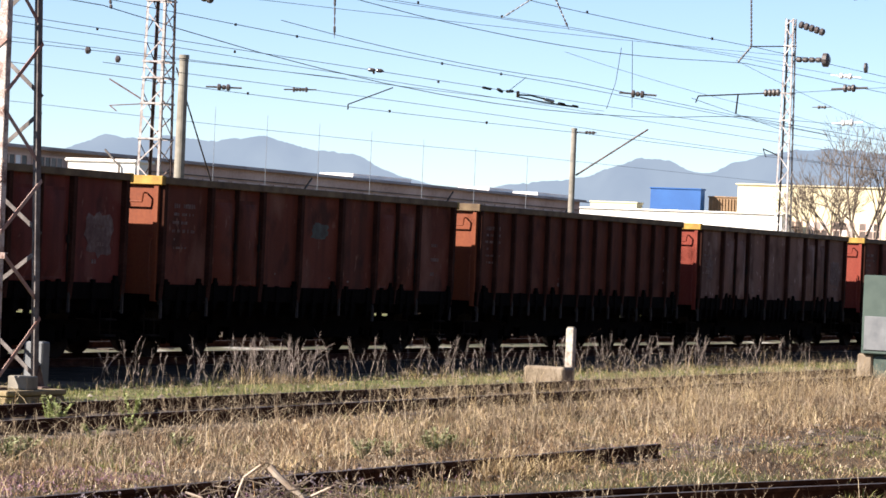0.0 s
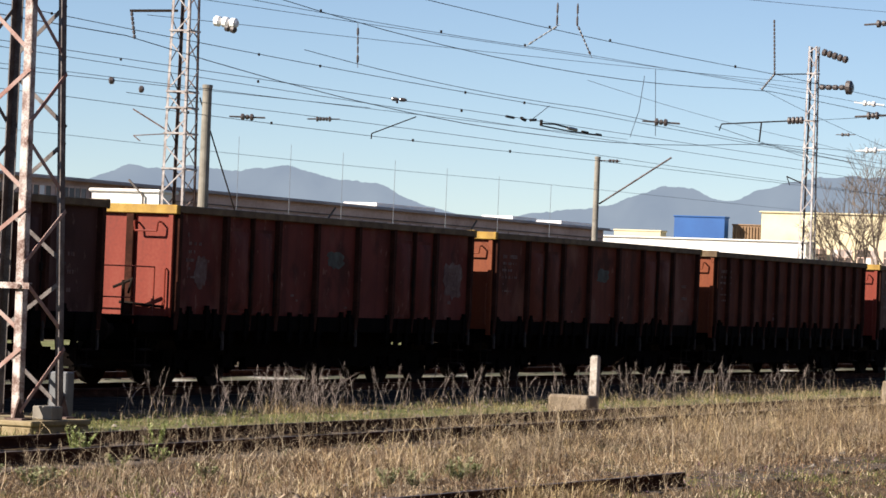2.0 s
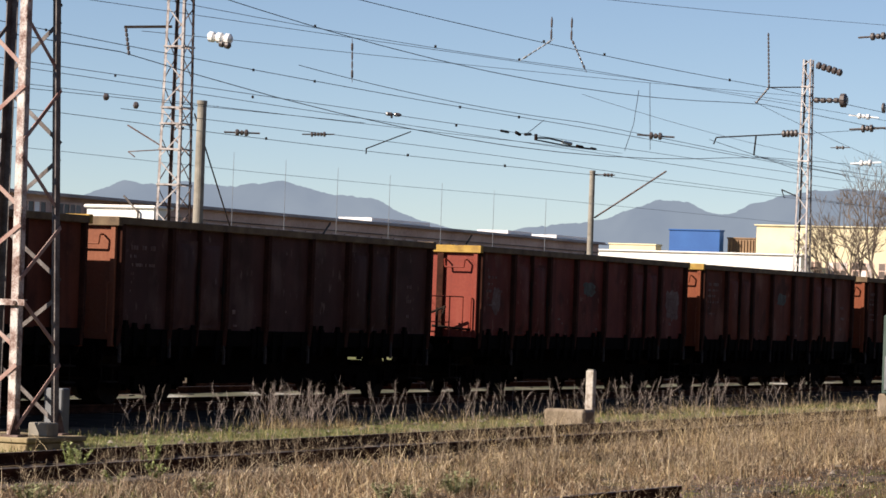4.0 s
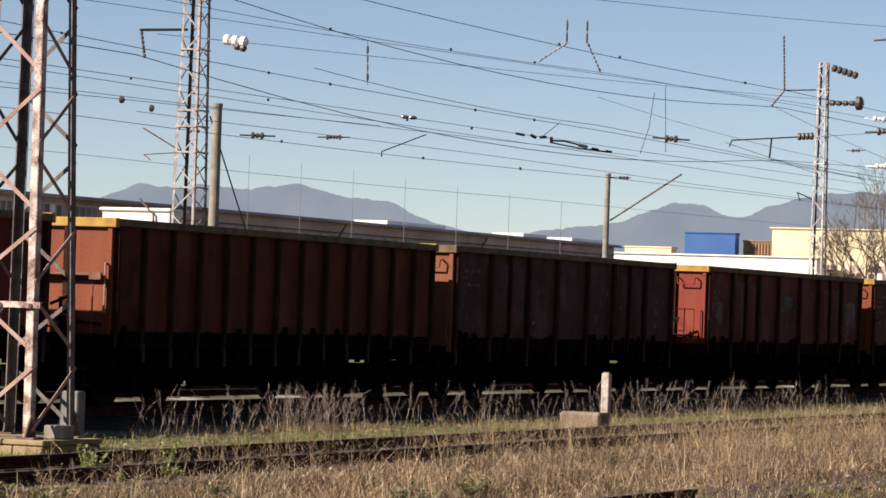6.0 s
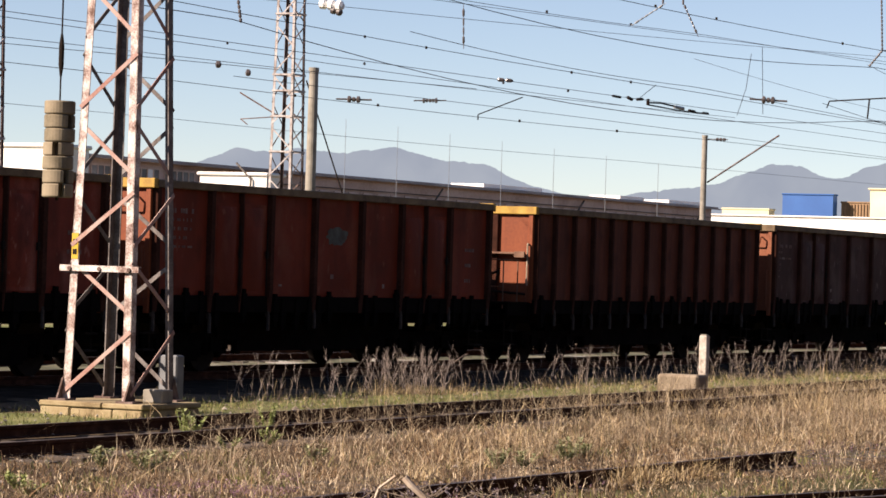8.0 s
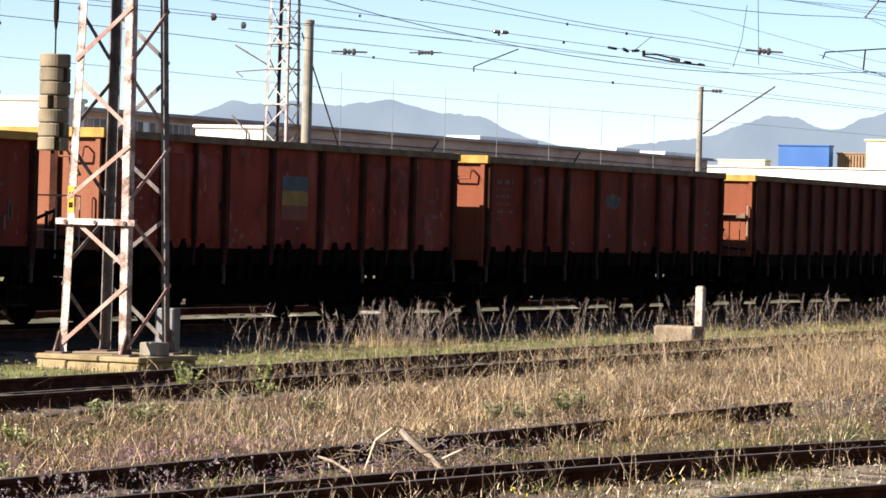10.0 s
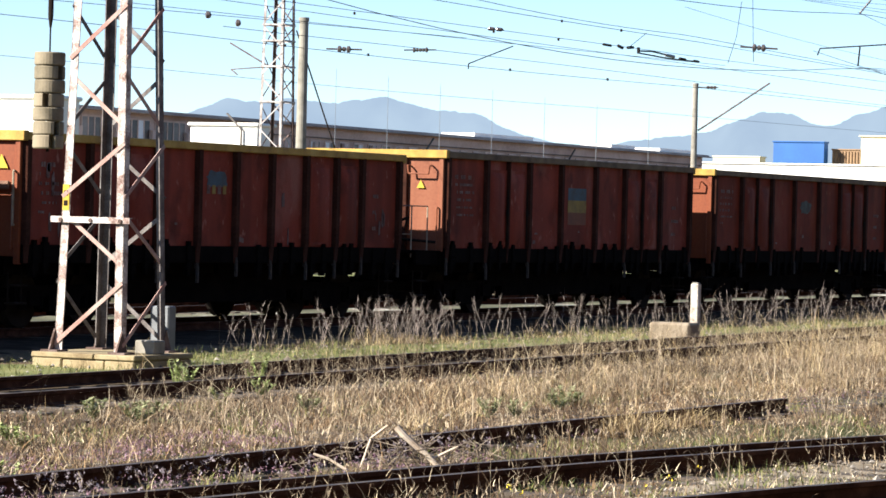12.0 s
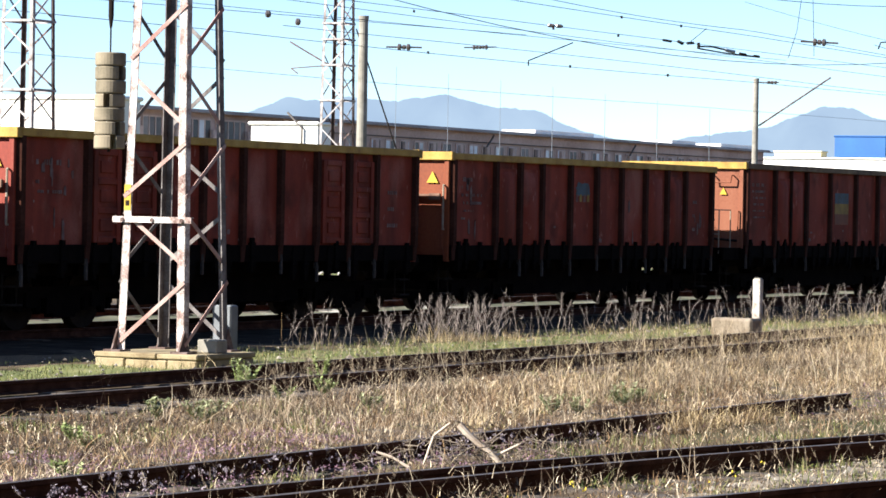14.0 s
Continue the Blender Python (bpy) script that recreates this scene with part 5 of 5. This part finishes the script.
def factory():
    b = building("factory_hall", "long low factory hall with dusty window bands", 112, 187, 75.0, 96.0, 6.42, M_FACTORY, M_EAVES, over=0.35)
    for i in range(5):
        window(b, 114.0 + 3.0 * i, 75.0 - 0.003, 3.6, 2.55, 2.55, 5, 2)
    for i in range(38):
        window(b, 129.0 + 1.5 * i, 75.0 - 0.003, 3.9, 0.95, 1.85, 2, 2)
    for i in range(25):
        bm = bmesh.new()
        box(bm, 112.4 + 3.0 * i - 0.16, 112.4 + 3.0 * i + 0.16, 74.80, 75.0, 0, 5.7)
        part("pillar", bm, M_FRAME, b)
    for z0, z1, d, mat, label in ((5.94, 6.41, 0.06, M_FASCIA, "pale pinkish concrete fascia strip"), (5.90, 5.935, 0.10, M_ROOF, "dark window lintel")):
        bm = bmesh.new()
        box(bm, 127.6, 186.8, 74.997 - d, 74.997, z0, z1)
        part("fascia", bm, mat, b, label)
    for k in range(4):
        bm = bmesh.new()
        bar(bm, (130.0 + 18 * k, 74.7, 5.7), (130.8 + 18 * k, 74.7, 6.3), 0.07, 0.07)
        part("strut", bm, M_ROOF, b)
    bm = bmesh.new()
    rod(bm, (111.5, 74.58, 6.43), (187.5, 74.58, 6.43), 0.04)
    part("gutter", bm, M_EAVES, b, "long grey gutter pipe")
    for x, ln in ((155.5, 7.5), (174.0, 3.6), (181.5, 5.0)):
        bm = bmesh.new()
        box(bm, x, x + ln, 75.6, 77.6, 6.57, 6.82)
        part("skylight", bm, M_SKYLIGHT, b, "flat white rooflight")
    b = building("white_shed", "small white shed with flat roof behind the wagons", 115.0, 116.4, 65.9, 69.1, 5.72, M_WHITE, M_WHITE, 0.12)
    bm = bmesh.new()
    rod(bm, (114.9, 66.6, 3.0), (114.9, 66.6, 5.6), 0.045)
    rod(bm, (114.9, 66.6, 5.6), (114.9, 67.3, 6.25), 0.045)
    part("lamp_arm", bm, M_ROOF, b)
    building("white_hall", "white hall with a flat roof beyond the yard", 92.2, 94.0, 61.0, 80.0, 5.85, M_WHITE, M_WHITE, 0.1)
    building("long_white_warehouse", "long white warehouse with a low roof", 279, 282, 92.0, 117.6, 8.0, M_WHITE, M_WHITE, 0.2)
    b = building("blue_warehouse", "bright blue metal warehouse block", 299.6, 300.8, 107.3, 112.6, 10.65, M_BLUE_WALL, M_BLUE_WALL, 0.1)
    b = building("timber_shed", "brown boarded shed beside the blue warehouse", 301.5, 302.6, 104.2, 107.1, 10.0, M_TAN_WALL, M_TAN_WALL, 0.1)
    for k in range(9):
        bm = bmesh.new()
        box(bm, 301.38, 301.5, 104.4 + 0.32 * k, 104.5 + 0.32 * k, 0, 9.9)
        part("board", bm, M_TAN_WALL, b)
    building("cream_annex", "low cream annex with a flat roof", 283.0, 284.5, 107.7, 112.4, 8.7, M_CREAM, M_CREAM, 0.1)
    b = building("cream_office", "cream rendered office building with rows of windows", 283.5, 305, 82.0, 97.9, 10.8, M_CREAM, M_CREAM, 0.2)
    for k in range(6):
        window(b, 283.5 - 0.003, 95.0 - 2.5 * k, 6.2, 2.0, 1.4, 3, 2, "x")
    bm = bmesh.new()
    box(bm, 283.36, 283.5, 97.0, 97.7, 0.0, 7.6)
    part("downpipe", bm, M_WHITE, b)


factory()


def bare_tree(x, y, h, seed, label):
    """A leafless tree: a tapered trunk that forks into limbs and fine twigs."""
    rng = random.Random(seed)
    t = tagged(new("bare_tree"), label, "tree", "bare trees")
    t.location = (x, y, 0)
    trunk, limbs, twigs = bmesh.new(), bmesh.new(), bmesh.new()

    def grow(p, way, ln, r, depth):
        q = p + way * ln
        bm = trunk if depth == 0 else limbs if depth < 3 else twigs
        rod(bm, p, q, r, r * 0.66, 6 if depth < 3 else 4, depth == 0)
        if depth == 6:
            return
        for k in range(rng.choice((2, 3, 3)) if depth < 5 else 3):
            w = (way + Vector((rng.gauss(0, 0.42), rng.gauss(0, 0.42), rng.gauss(0.25, 0.25)))).normalized()
            grow(q, w, ln * rng.uniform(0.62, 0.85), max(r * rng.uniform(0.5, 0.68), 0.011), depth + 1)
    grow(Vector((0, 0, 0)), Vector((0, 0, 1)), h * 0.30, h * 0.017, 0)
    part("trunk", trunk, M_BARK, t)
    part("limbs", limbs, M_BARK, t)
    part("crown", twigs, M_BARK, t, "crown of fine leafless twigs")


bare_tree(200.0, 63.68, 8.7, 3, "bare brown tree beside the cream office")
bare_tree(203.0, 63.99, 9.0, 4, "bare leafless tree with upright limbs")
bare_tree(200.0, 61.77, 9.7, 5, "bare leafless tree with spreading twigs")
bare_tree(203.0, 61.70, 12.0, 6, "tall bare leafless tree with a wide crown")
bare_tree(200.0, 59.73, 12.0, 7, "tall bare tree beyond the cream office")

# ---------------------------------------------------------------- small things in the yard


def yard_post():
    p = tagged(new("marker_post"), "short white-painted post beside a stone block", "post")
    p.location = (52.85, 21.25, 0)
    bm = bmesh.new()
    box(bm, -0.07, 0.07, -0.075, 0.075, 0.0, 1.05)
    part("shaft", bm, M_POST, p, bevel=0.015)
    bm = bmesh.new()
    box(bm, -0.055, 0.055, -0.06, 0.06, 1.05, 1.07)
    part("cap", bm, M_CONCRETE, p, bevel=0.01)
    bm = bmesh.new()
    box(bm, 52.22, 52.72, 21.10, 21.88, -0.05, 0.36)
    thing("stone_block", bm, M_BLOCK, "weathered sandstone coloured block beside the post", "block", bevel=0.04)
    # signal cabinet
    c = tagged(new("signal_cabinet"), "dark green signal cabinet on a pale concrete foot", "cabinet")
    c.location = (64.2, 18.72, 0)
    bm = bmesh.new()
    box(bm, -0.3, 0.5, -0.75, 0.52, 0.62, 2.25)
    part("body", bm, M_CABINET, c, bevel=0.02)
    bm = bmesh.new()
    box(bm, -0.33, -0.30, -0.70, 0.46, 0.70, 1.40)
    part("panel", bm, M_GALV, c, bevel=0.008)
    bm = bmesh.new()
    box(bm, -0.2, 0.4, 0.30, 0.62, -0.05, 0.62)
    part("foot", bm, M_BLOCK, c, bevel=0.03)
    bm = bmesh.new()
    box(bm, -0.15, 0.35, -0.70, 0.30, -0.05, 0.62)
    part("plinth", bm, M_CABINET, c, bevel=0.02)


yard_post()


def branch():
    b = tagged(new("fallen_branch"), "bleached broken branch lying on the rail", "branch")
    bm = bmesh.new()
    way = [(23.25, 11.56, 0.06), (23.21, 11.64, 0.15), (23.17, 11.72, 0.22), (23.12, 11.80, 0.30), (23.09, 11.86, 0.37)]
    for k, (p, q) in enumerate(zip(way, way[1:])):
        rod(bm, p, q, 0.021 + 0.002 * k, 0.023 + 0.002 * k, 8)
    part("stem", bm, M_STICK, b)
    for pts in (((23.07, 11.93, 0.38), (23.0, 12.04, 0.28), (22.97, 12.12, 0.03)), ((22.6, 12.05, 0.04), (22.55, 12.18, 0.12), (22.5, 12.30, 0.16)), ((23.3, 11.62, 0.12), (23.4, 11.45, 0.22))):
        bm = bmesh.new()
        for p, q in zip(pts, pts[1:]):
            rod(bm, p, q, 0.013, 0.010, 6)
        part("side_limb", bm, M_STICK, b)
    bm = bmesh.new()
    rng = random.Random(5)
    for k in range(70):
        p = Vector((23.5 + rng.gauss(0, 0.45), 11.95 + rng.gauss(0, 0.26), rng.uniform(0, 0.24)))
        for c in range(3):
            q = p + Vector((rng.gauss(0, 0.11), rng.gauss(0, 0.11), rng.gauss(0.0, 0.07)))
            q.z = max(q.z, 0.01)
            rod(bm, p, q, 0.0055 - 0.001 * c, 0.0045 - 0.001 * c, 4)
            p = q
    tagged(part("twig_tangle", bm, M_BARK, b, "tangle of thin dead twigs"), kind="stuff")


branch()

# ---------------------------------------------------------------- plants
RNG = np.random.default_rng(11)


def clump(v):
    return np.array([noise.noise((p[0] * 0.55, p[1] * 0.9, 3.0)) for p in v])


def scatter(n, y0, y1, xa=1.38, xb=3.5, cut=None):
    """Places within the wedge of yard between y0 and y1, denser where the ground carries clumps."""
    y = RNG.uniform(y0, y1, n)
    x = y * RNG.uniform(xa, xb, n)
    p = np.stack([x, y], 1)
    if cut is not None:
        p = p[clump(p) > cut + RNG.normal(0, 0.18, len(p))]
    return p


def open_rails(p):
    """False for most places just before a rail, where nothing tall grows."""
    x, y = p[:, 0], p[:, 1]
    f = x / 160
    bow = 1.2 * f * (1 - f)
    luck = RNG.uniform(0, 1, len(p))
    keep = np.ones(len(p), bool)
    for line, depth, chance in ((19.95 + 1.25 * f + bow, 1.15, np.where(x < 42, 0.93, np.where(x < 52, 0.82, 0.45))),
                                (18.10 + 1.50 * f + bow, 0.70, np.where(x < 36, 0.85, 0.3)),
                                (13.20 - 0.0219 * x, 0.50, np.where(x < 27.5, 0.85, 0.2))):
        keep &= ~((y < line + 0.06) & (y > line - depth) & (luck < chance))
    return keep


def field(name, mat, label, p, h0, h1, z=0.0, **kw):
    p = p[open_rails(p)]
    swell = np.array([noise.noise((q[0] * 0.7, q[1] * 1.1, h1 * 40)) + 0.7 * noise.noise((q[0] * 2.3, q[1] * 3.4, h1 * 50)) for q in p])
    h = RNG.uniform(h0, h1, len(p)) * RNG.uniform(0.6, 1.25, len(p)) * np.clip(0.75 + 1.25 * swell, 0.2, 2.0)
    seeds = np.column_stack([p, np.full(len(p), z), h])
    ob = new(name, strands(name, mat, seeds, RNG, **kw))
    return tagged(ob, label, name.replace("_", " "), kind="stuff")


def patchy(n, y0, y1, xa, xb, cut, scale, seed):
    """Places kept only inside irregular patches."""
    p = scatter(n, y0, y1, xa, xb)
    v = np.array([noise.noise((q[0] * scale, q[1] * scale * 1.4, seed)) + 0.5 * noise.noise((q[0] * scale * 3.1, q[1] * scale * 4, seed + 9)) for q in p])
    return p[v > cut]


field("dry_grass", M_STRAW, "pale tangled dry grass between disused tracks", np.vstack([patchy(36000, 13.1, 18.0, 1.95, 3.5, 0.08, 0.8, 2), np.column_stack([RNG.uniform(28.4, 31.4, 4200), RNG.normal(12.32, 0.12, 4200)]), patchy(5200, 13.4, 17.8, 1.38, 2.1, 0.1, 0.6, 3), patchy(12000, 18.3, 20.1, 2.1, 3.5, -0.1, 0.5, 4), patchy(7000, 17.0, 18.1, 2.25, 3.5, -0.1, 0.7, 15)]), 0.08, 0.34, lean=1.25, width=0.0025, curl=1.0)
field("straw_tuft", M_STRAW, "clumps of taller straw standing over the grass", np.vstack([patchy(15000, 13.1, 18.0, 2.05, 3.5, 0.5, 0.6, 5), patchy(7000, 18.3, 20.6, 2.3, 3.5, 0.15, 0.9, 6), patchy(6000, 16.8, 18.2, 2.3, 3.5, 0.2, 0.9, 16), scatter(2600, 16.5, 18.3, 2.75, 3.5)]), 0.24, 0.66, lean=0.5, width=0.0019, curl=0.7)
field("fine_straw", M_LITTER, "bent straw stems lying over the yard", np.vstack([patchy(34000, 13.0, 18.2, 1.9, 3.5, 0.0, 1.1, 31), scatter(7000, 13.0, 18.2, 1.38, 2.0), scatter(4500, 8.2, 12.6, 1.38, 3.5), scatter(3000, 18.2, 20.2, 2.0, 3.5)]), 0.08, 0.32, lean=1.3, width=0.0022, curl=1.1)
field("arching_stems", M_LITTER, "long pale arching stems over the tangled grass", np.vstack([patchy(4200, 13.1, 18.2, 1.95, 3.5, 0.05, 0.7, 51), patchy(700, 13.2, 17.8, 1.5, 2.0, 0.0, 0.8, 52), patchy(900, 18.3, 19.8, 2.2, 3.5, 0.0, 0.8, 53)]), 0.35, 0.75, lean=0.75, width=0.0021, curl=1.0, segs=5)
field("dead_grass", M_DEAD, "low brown dead grass and litter", np.vstack([scatter(56000, 13.0, 18.0, 1.95, 3.5), scatter(20000, 13.0, 18.0, 1.38, 2.0), scatter(22000, 8.0, 13.0), scatter(12000, 18.2, 20.0)]), 0.04, 0.17, lean=1.2, width=0.0038, curl=0.9)
field("pale_litter", M_LITTER, "pale flecks of broken straw on the ground", np.vstack([scatter(15000, 13.0, 18.2), scatter(6000, 8.0, 12.8)]), 0.02, 0.08, z=0.07, lean=1.4, width=0.005, curl=0.5)
field("green_grass", M_GREEN, "short green grass tufts along the tracks", np.vstack([scatter(46000, 20.3, 24.6, 1.38, 3.3, -0.1), patchy(30000, 8.0, 12.8, 1.5, 3.5, 0.05, 0.7, 7), patchy(9000, 13, 18, 1.38, 3.4, 0.38, 1.1, 8), patchy(16000, 13.4, 18, 1.38, 2.3, 0.18, 0.9, 18)]), 0.03, 0.12, z=0.02, lean=0.7, width=0.004, curl=0.5)
field("verge_straw", M_STRAW, "thin dry stems along the turf strip", np.vstack([scatter(9000, 20.4, 24.8, 1.5, 3.4, 0.05), np.column_stack([RNG.normal(46.6, 0.8, 900), RNG.normal(24.1, 0.3, 900)]), np.column_stack([RNG.normal(47.4, 0.5, 500), RNG.normal(23.7, 0.3, 500)]), patchy(2600, 23.0, 24.8, 2.0, 3.4, 0.2, 0.8, 20)]), 0.06, 0.34, z=0.02, lean=0.7, width=0.0025, curl=0.5)


def dry_weeds(name, label, p, h0, h1, sprigs, mat=M_WEED, spread=0.75):
    """Many thin dead weeds as one sheet of stuff: a leaning stem and side sprigs on each."""
    n = len(p)
    h = RNG.uniform(h0, h1, n)
    way = np.column_stack([RNG.normal(0, 0.36, n), RNG.normal(0, 0.36, n), np.ones(n)])
    way /= np.linalg.norm(way, axis=1)[:, None]
    base = np.column_stack([p, np.full(n, 0.01)])
    seeds, ways = [np.column_stack([base, h])], [way]
    for k in range(sprigs):
        f = RNG.uniform(0.3, 1.0, n)
        w = way + np.column_stack([RNG.normal(0, spread, (n, 2)), np.zeros(n)])
        seeds.append(np.column_stack([base + way * (h * f)[:, None] * 0.97, h * RNG.uniform(0.08, 0.26, n)]))
        ways.append(w / np.linalg.norm(w, axis=1)[:, None])
    tagged(new(name, strands(name, mat, np.vstack(seeds), RNG, width=0.0026, curl=0.06, segs=2, ways=np.vstack(ways))), label, "weeds", kind="stuff")


dry_weeds("dry_weeds", "thin dead branching weeds in the dry grass", np.vstack([patchy(6500, 13.2, 18.2, 1.6, 3.5, 0.22, 0.55, 12), patchy(2600, 14.5, 18.2, 2.3, 3.5, 0.2, 0.9, 34), patchy(2600, 18.2, 20.6, 1.7, 3.5, -0.1, 0.8, 13), scatter(420, 8.8, 12.8, 1.5, 3.0)]), 0.16, 0.52, 9)
dry_weeds("verge_weeds", "feathery dead weeds along the dark track bed", np.vstack([patchy(320, 23.4, 24.9, 1.7, 3.4, 0.12, 0.9, 14), scatter(60, 22.0, 24.8, 1.75, 3.3), np.column_stack([RNG.normal(46.5, 0.8, 60), RNG.normal(24.0, 0.3, 60)])]), 0.3, 0.8, 16, M_PLUME, 0.35)


def tall_weeds():
    """Dry tall weeds: a few thin arching stems with a slender feathery plume on each."""
    spots = [(45.6 + 0.05 * i, 23.9 + 0.4 * math.sin(i * 2.1)) for i in range(30)]
    spots += [(42.0 + 0.75 * i, 24.2 + 0.4 * math.sin(i * 1.7)) for i in range(7)]
    spots += [(49.5 + 0.6 * i, 23.6 + 0.5 * math.sin(i * 1.3)) for i in range(36)]
    spots += [(46.2 + 0.9 * i, 24.4 + 0.3 * math.sin(i * 2.3)) for i in range(26)]
    spots += [(49.2 + 0.47 * i, 23.9 + 0.5 * math.sin(i * 1.9)) for i in range(48)]
    rng = random.Random(21)
    kinds = []
    for k in range(7):
        bm = bmesh.new()
        p, way = Vector((0, 0, 0)), Vector((rng.gauss(0, 0.2), rng.gauss(0, 0.2), 1)).normalized()
        bow = Vector((rng.gauss(0, 0.02), rng.gauss(0, 0.02), 0))
        h = 0.85 * rng.uniform(0.65, 1.0)
        for s in range(12):
            q = p + way * h / 12
            rod(bm, p, q, 0.0034 - 0.0002 * s, 0.0034 - 0.0002 * (s + 1), 4, False)
            way = (way + bow + Vector((rng.gauss(0, 0.04), rng.gauss(0, 0.04), 0))).normalized()
            for c in range(9 if s >= 6 else (2 if s > 2 else 0)):
                b = p.lerp(q, rng.random())
                d = (way * 1.3 + Vector((rng.gauss(0, 0.45), rng.gauss(0, 0.45), 0))).normalized() * rng.uniform(0.03, 0.10)
                rod(bm, b, b + d, 0.0015, 0.0006, 3, False)
            p = q
        kinds.append(mesh_of("tall_weed", bm, M_PLUME))
    for i, (x, y) in enumerate(spots):
        w = tagged(new("tall_weed", kinds[i % 7]), "tall dry weed with thin arching stems and feathery plumes", "weed", "tall weeds")
        w.matrix_basis = pose(x + rng.gauss(0, 0.25), y + rng.gauss(0, 0.25), 0.02, rng.gauss(0, 6), rng.gauss(0, 6), rng.uniform(0, 360)) @ Matrix.Scale(rng.uniform(0.5, 1.2), 4)


tall_weeds()


def leafy_weed(x, y, h, seed, mat=M_LEAF, label="pale green leafy weed growing beside the rail"):
    rng = random.Random(seed)
    bm = bmesh.new()
    for s in range(7):
        a = rng.uniform(0, 6.28)
        top = Vector((0.13 * math.cos(a), 0.13 * math.sin(a), h * rng.uniform(0.7, 1.05)))
        rod(bm, (0, 0, 0), top, 0.006, 0.003, 5)
        for k in range(44):
            f = rng.uniform(0.15, 1.0)
            c = top * f
            b = rng.uniform(0, 6.28)
            d = Vector((math.cos(b), math.sin(b), rng.uniform(-0.1, 0.7))).normalized() * rng.uniform(0.03, 0.07)
            n = Vector((-d.y, d.x, 0)).normalized() * 0.013
            v = [bm.verts.new(c), bm.verts.new(c + d * 0.5 + n), bm.verts.new(c + d), bm.verts.new(c + d * 0.5 - n)]
            bm.faces.new(v)
    w = thing("leafy_weed", bm, mat, label, "weed", "leafy weeds")
    w.location = (x, y, 0)


for i, (x, y, h) in enumerate(((31.2, 18.85, 0.40), (31.6, 18.95, 0.30), (33.1, 18.85, 0.44), (32.8, 18.7, 0.22), (29.9, 17.5, 0.20), (31.5, 17.9, 0.2))):
    leafy_weed(x, y, h, 40 + i)
for i, (x, y, h) in enumerate(((29.95, 14.3, 0.24), (30.2, 14.1, 0.2), (32.0, 14.4, 0.30), (31.7, 14.3, 0.22), (32.5, 14.5, 0.2), (26.6, 17.0, 0.24), (26.9, 16.75, 0.2), (27.6, 16.9, 0.16), (29.5, 16.2, 0.16), (26.2, 16.2, 0.18))):
    leafy_weed(x, y, h, 60 + i, M_SAGE, "low grey-green leafy plant in the dry grass")
for i, (x, y, h) in enumerate(((23.2, 15.65, 0.18), (23.0, 15.4, 0.15), (19.75, 13.4, 0.2))):
    leafy_weed(x, y, h, 80 + i, M_LEAF, "fresh green leafy plant in the dry grass")


def flowers(name, mat, label, p, h, size, petals=5):
    """Small blossoms on short stems, as one sheet of stuff: each a cluster of petals."""
    n = len(p)
    heads = np.repeat(np.column_stack([p, RNG.uniform(0.5, 1.2, n) * h]), petals, 0) + RNG.normal(0, 0.8 * size, (petals * n, 3))
    seeds = np.column_stack([heads, np.full(petals * n, 1.6 * size)])
    tagged(new(name, strands(name, mat, seeds, RNG, lean=0.9, width=0.6 * size, curl=0.2)), label, "flowers", kind="stuff")


flowers("purple_flowers", M_PURPLE, "low purple dead-nettle flowers among dry grass", np.vstack([patchy(1900, 11.4, 13.0, 1.38, 2.1, 0.1, 1.6, 22), patchy(3600, 13.0, 14.9, 1.38, 1.80, 0.1, 1.2, 19), scatter(500, 12.0, 13.5, 2.2, 3.3, 0.1), scatter(500, 16.0, 18.0, 2.6, 3.4, 0.2)]), 0.09, 0.0075)
flowers("pale_seed_heads", M_PALE_HEAD, "pale fluffy seed heads beside the rail", np.vstack([patchy(500, 12.25, 12.9, 1.38, 2.1, 0.0, 2.0, 41), scatter(60, 11.4, 12.3, 1.38, 2.2)]), 0.14, 0.0115, 9)
flowers("dandelions", M_DANDELION, "a few yellow dandelion flowers near the rail", scatter(14, 9.4, 10.4, 1.9, 2.6), 0.08, 0.012)


def stones():
    p = np.vstack([scatter(1500, 20.3, 25.0), scatter(700, 7.8, 9.6, 1.6, 3.5), scatter(400, 12, 19)])
    base = np.array([(1, 0, 0), (-1, 0, 0), (0, 1, 0), (0, -1, 0), (0, 0, 0.8), (0, 0, -0.5)])
    tri = np.array([(0, 2, 4), (2, 1, 4), (1, 3, 4), (3, 0, 4), (2, 0, 5), (1, 2, 5), (3, 1, 5), (0, 3, 5)])
    k = len(p)
    size = RNG.lognormal(-4.0, 0.45, k)[:, None, None]
    co = base[None] * size * RNG.uniform(0.6, 1.4, (k, 6, 3)) + np.column_stack([p, np.full(k, 0.04)])[:, None, :]
    me = bpy.data.meshes.new("stones")
    me.from_pydata(co.reshape(-1, 3), [], (np.arange(k)[:, None, None] * 6 + tri[None]).reshape(-1, 3))
    me.materials.append(M_STONE)
    tagged(new("loose_stones", me), "scattered pale ballast stones on the ground", "stones", kind="stuff")


stones()


# ---------------------------------------------------------------- what moves


def motions():
    for wagon, offset in WAGONS:
        walk(wagon, [(0.5 * k, pose(train_place(0.5 * k) + offset, TRACK_Y, RAIL_H)) for k in range(29)])
    for wheel, (x, y, z), start in WHEELSETS:
        walk(wheel, [(0.1 * k, pose(x, y, z, 0, start + math.degrees((train_place(0.1 * k) - train_place(0)) / 0.46), 0)) for k in range(141)])


motions()
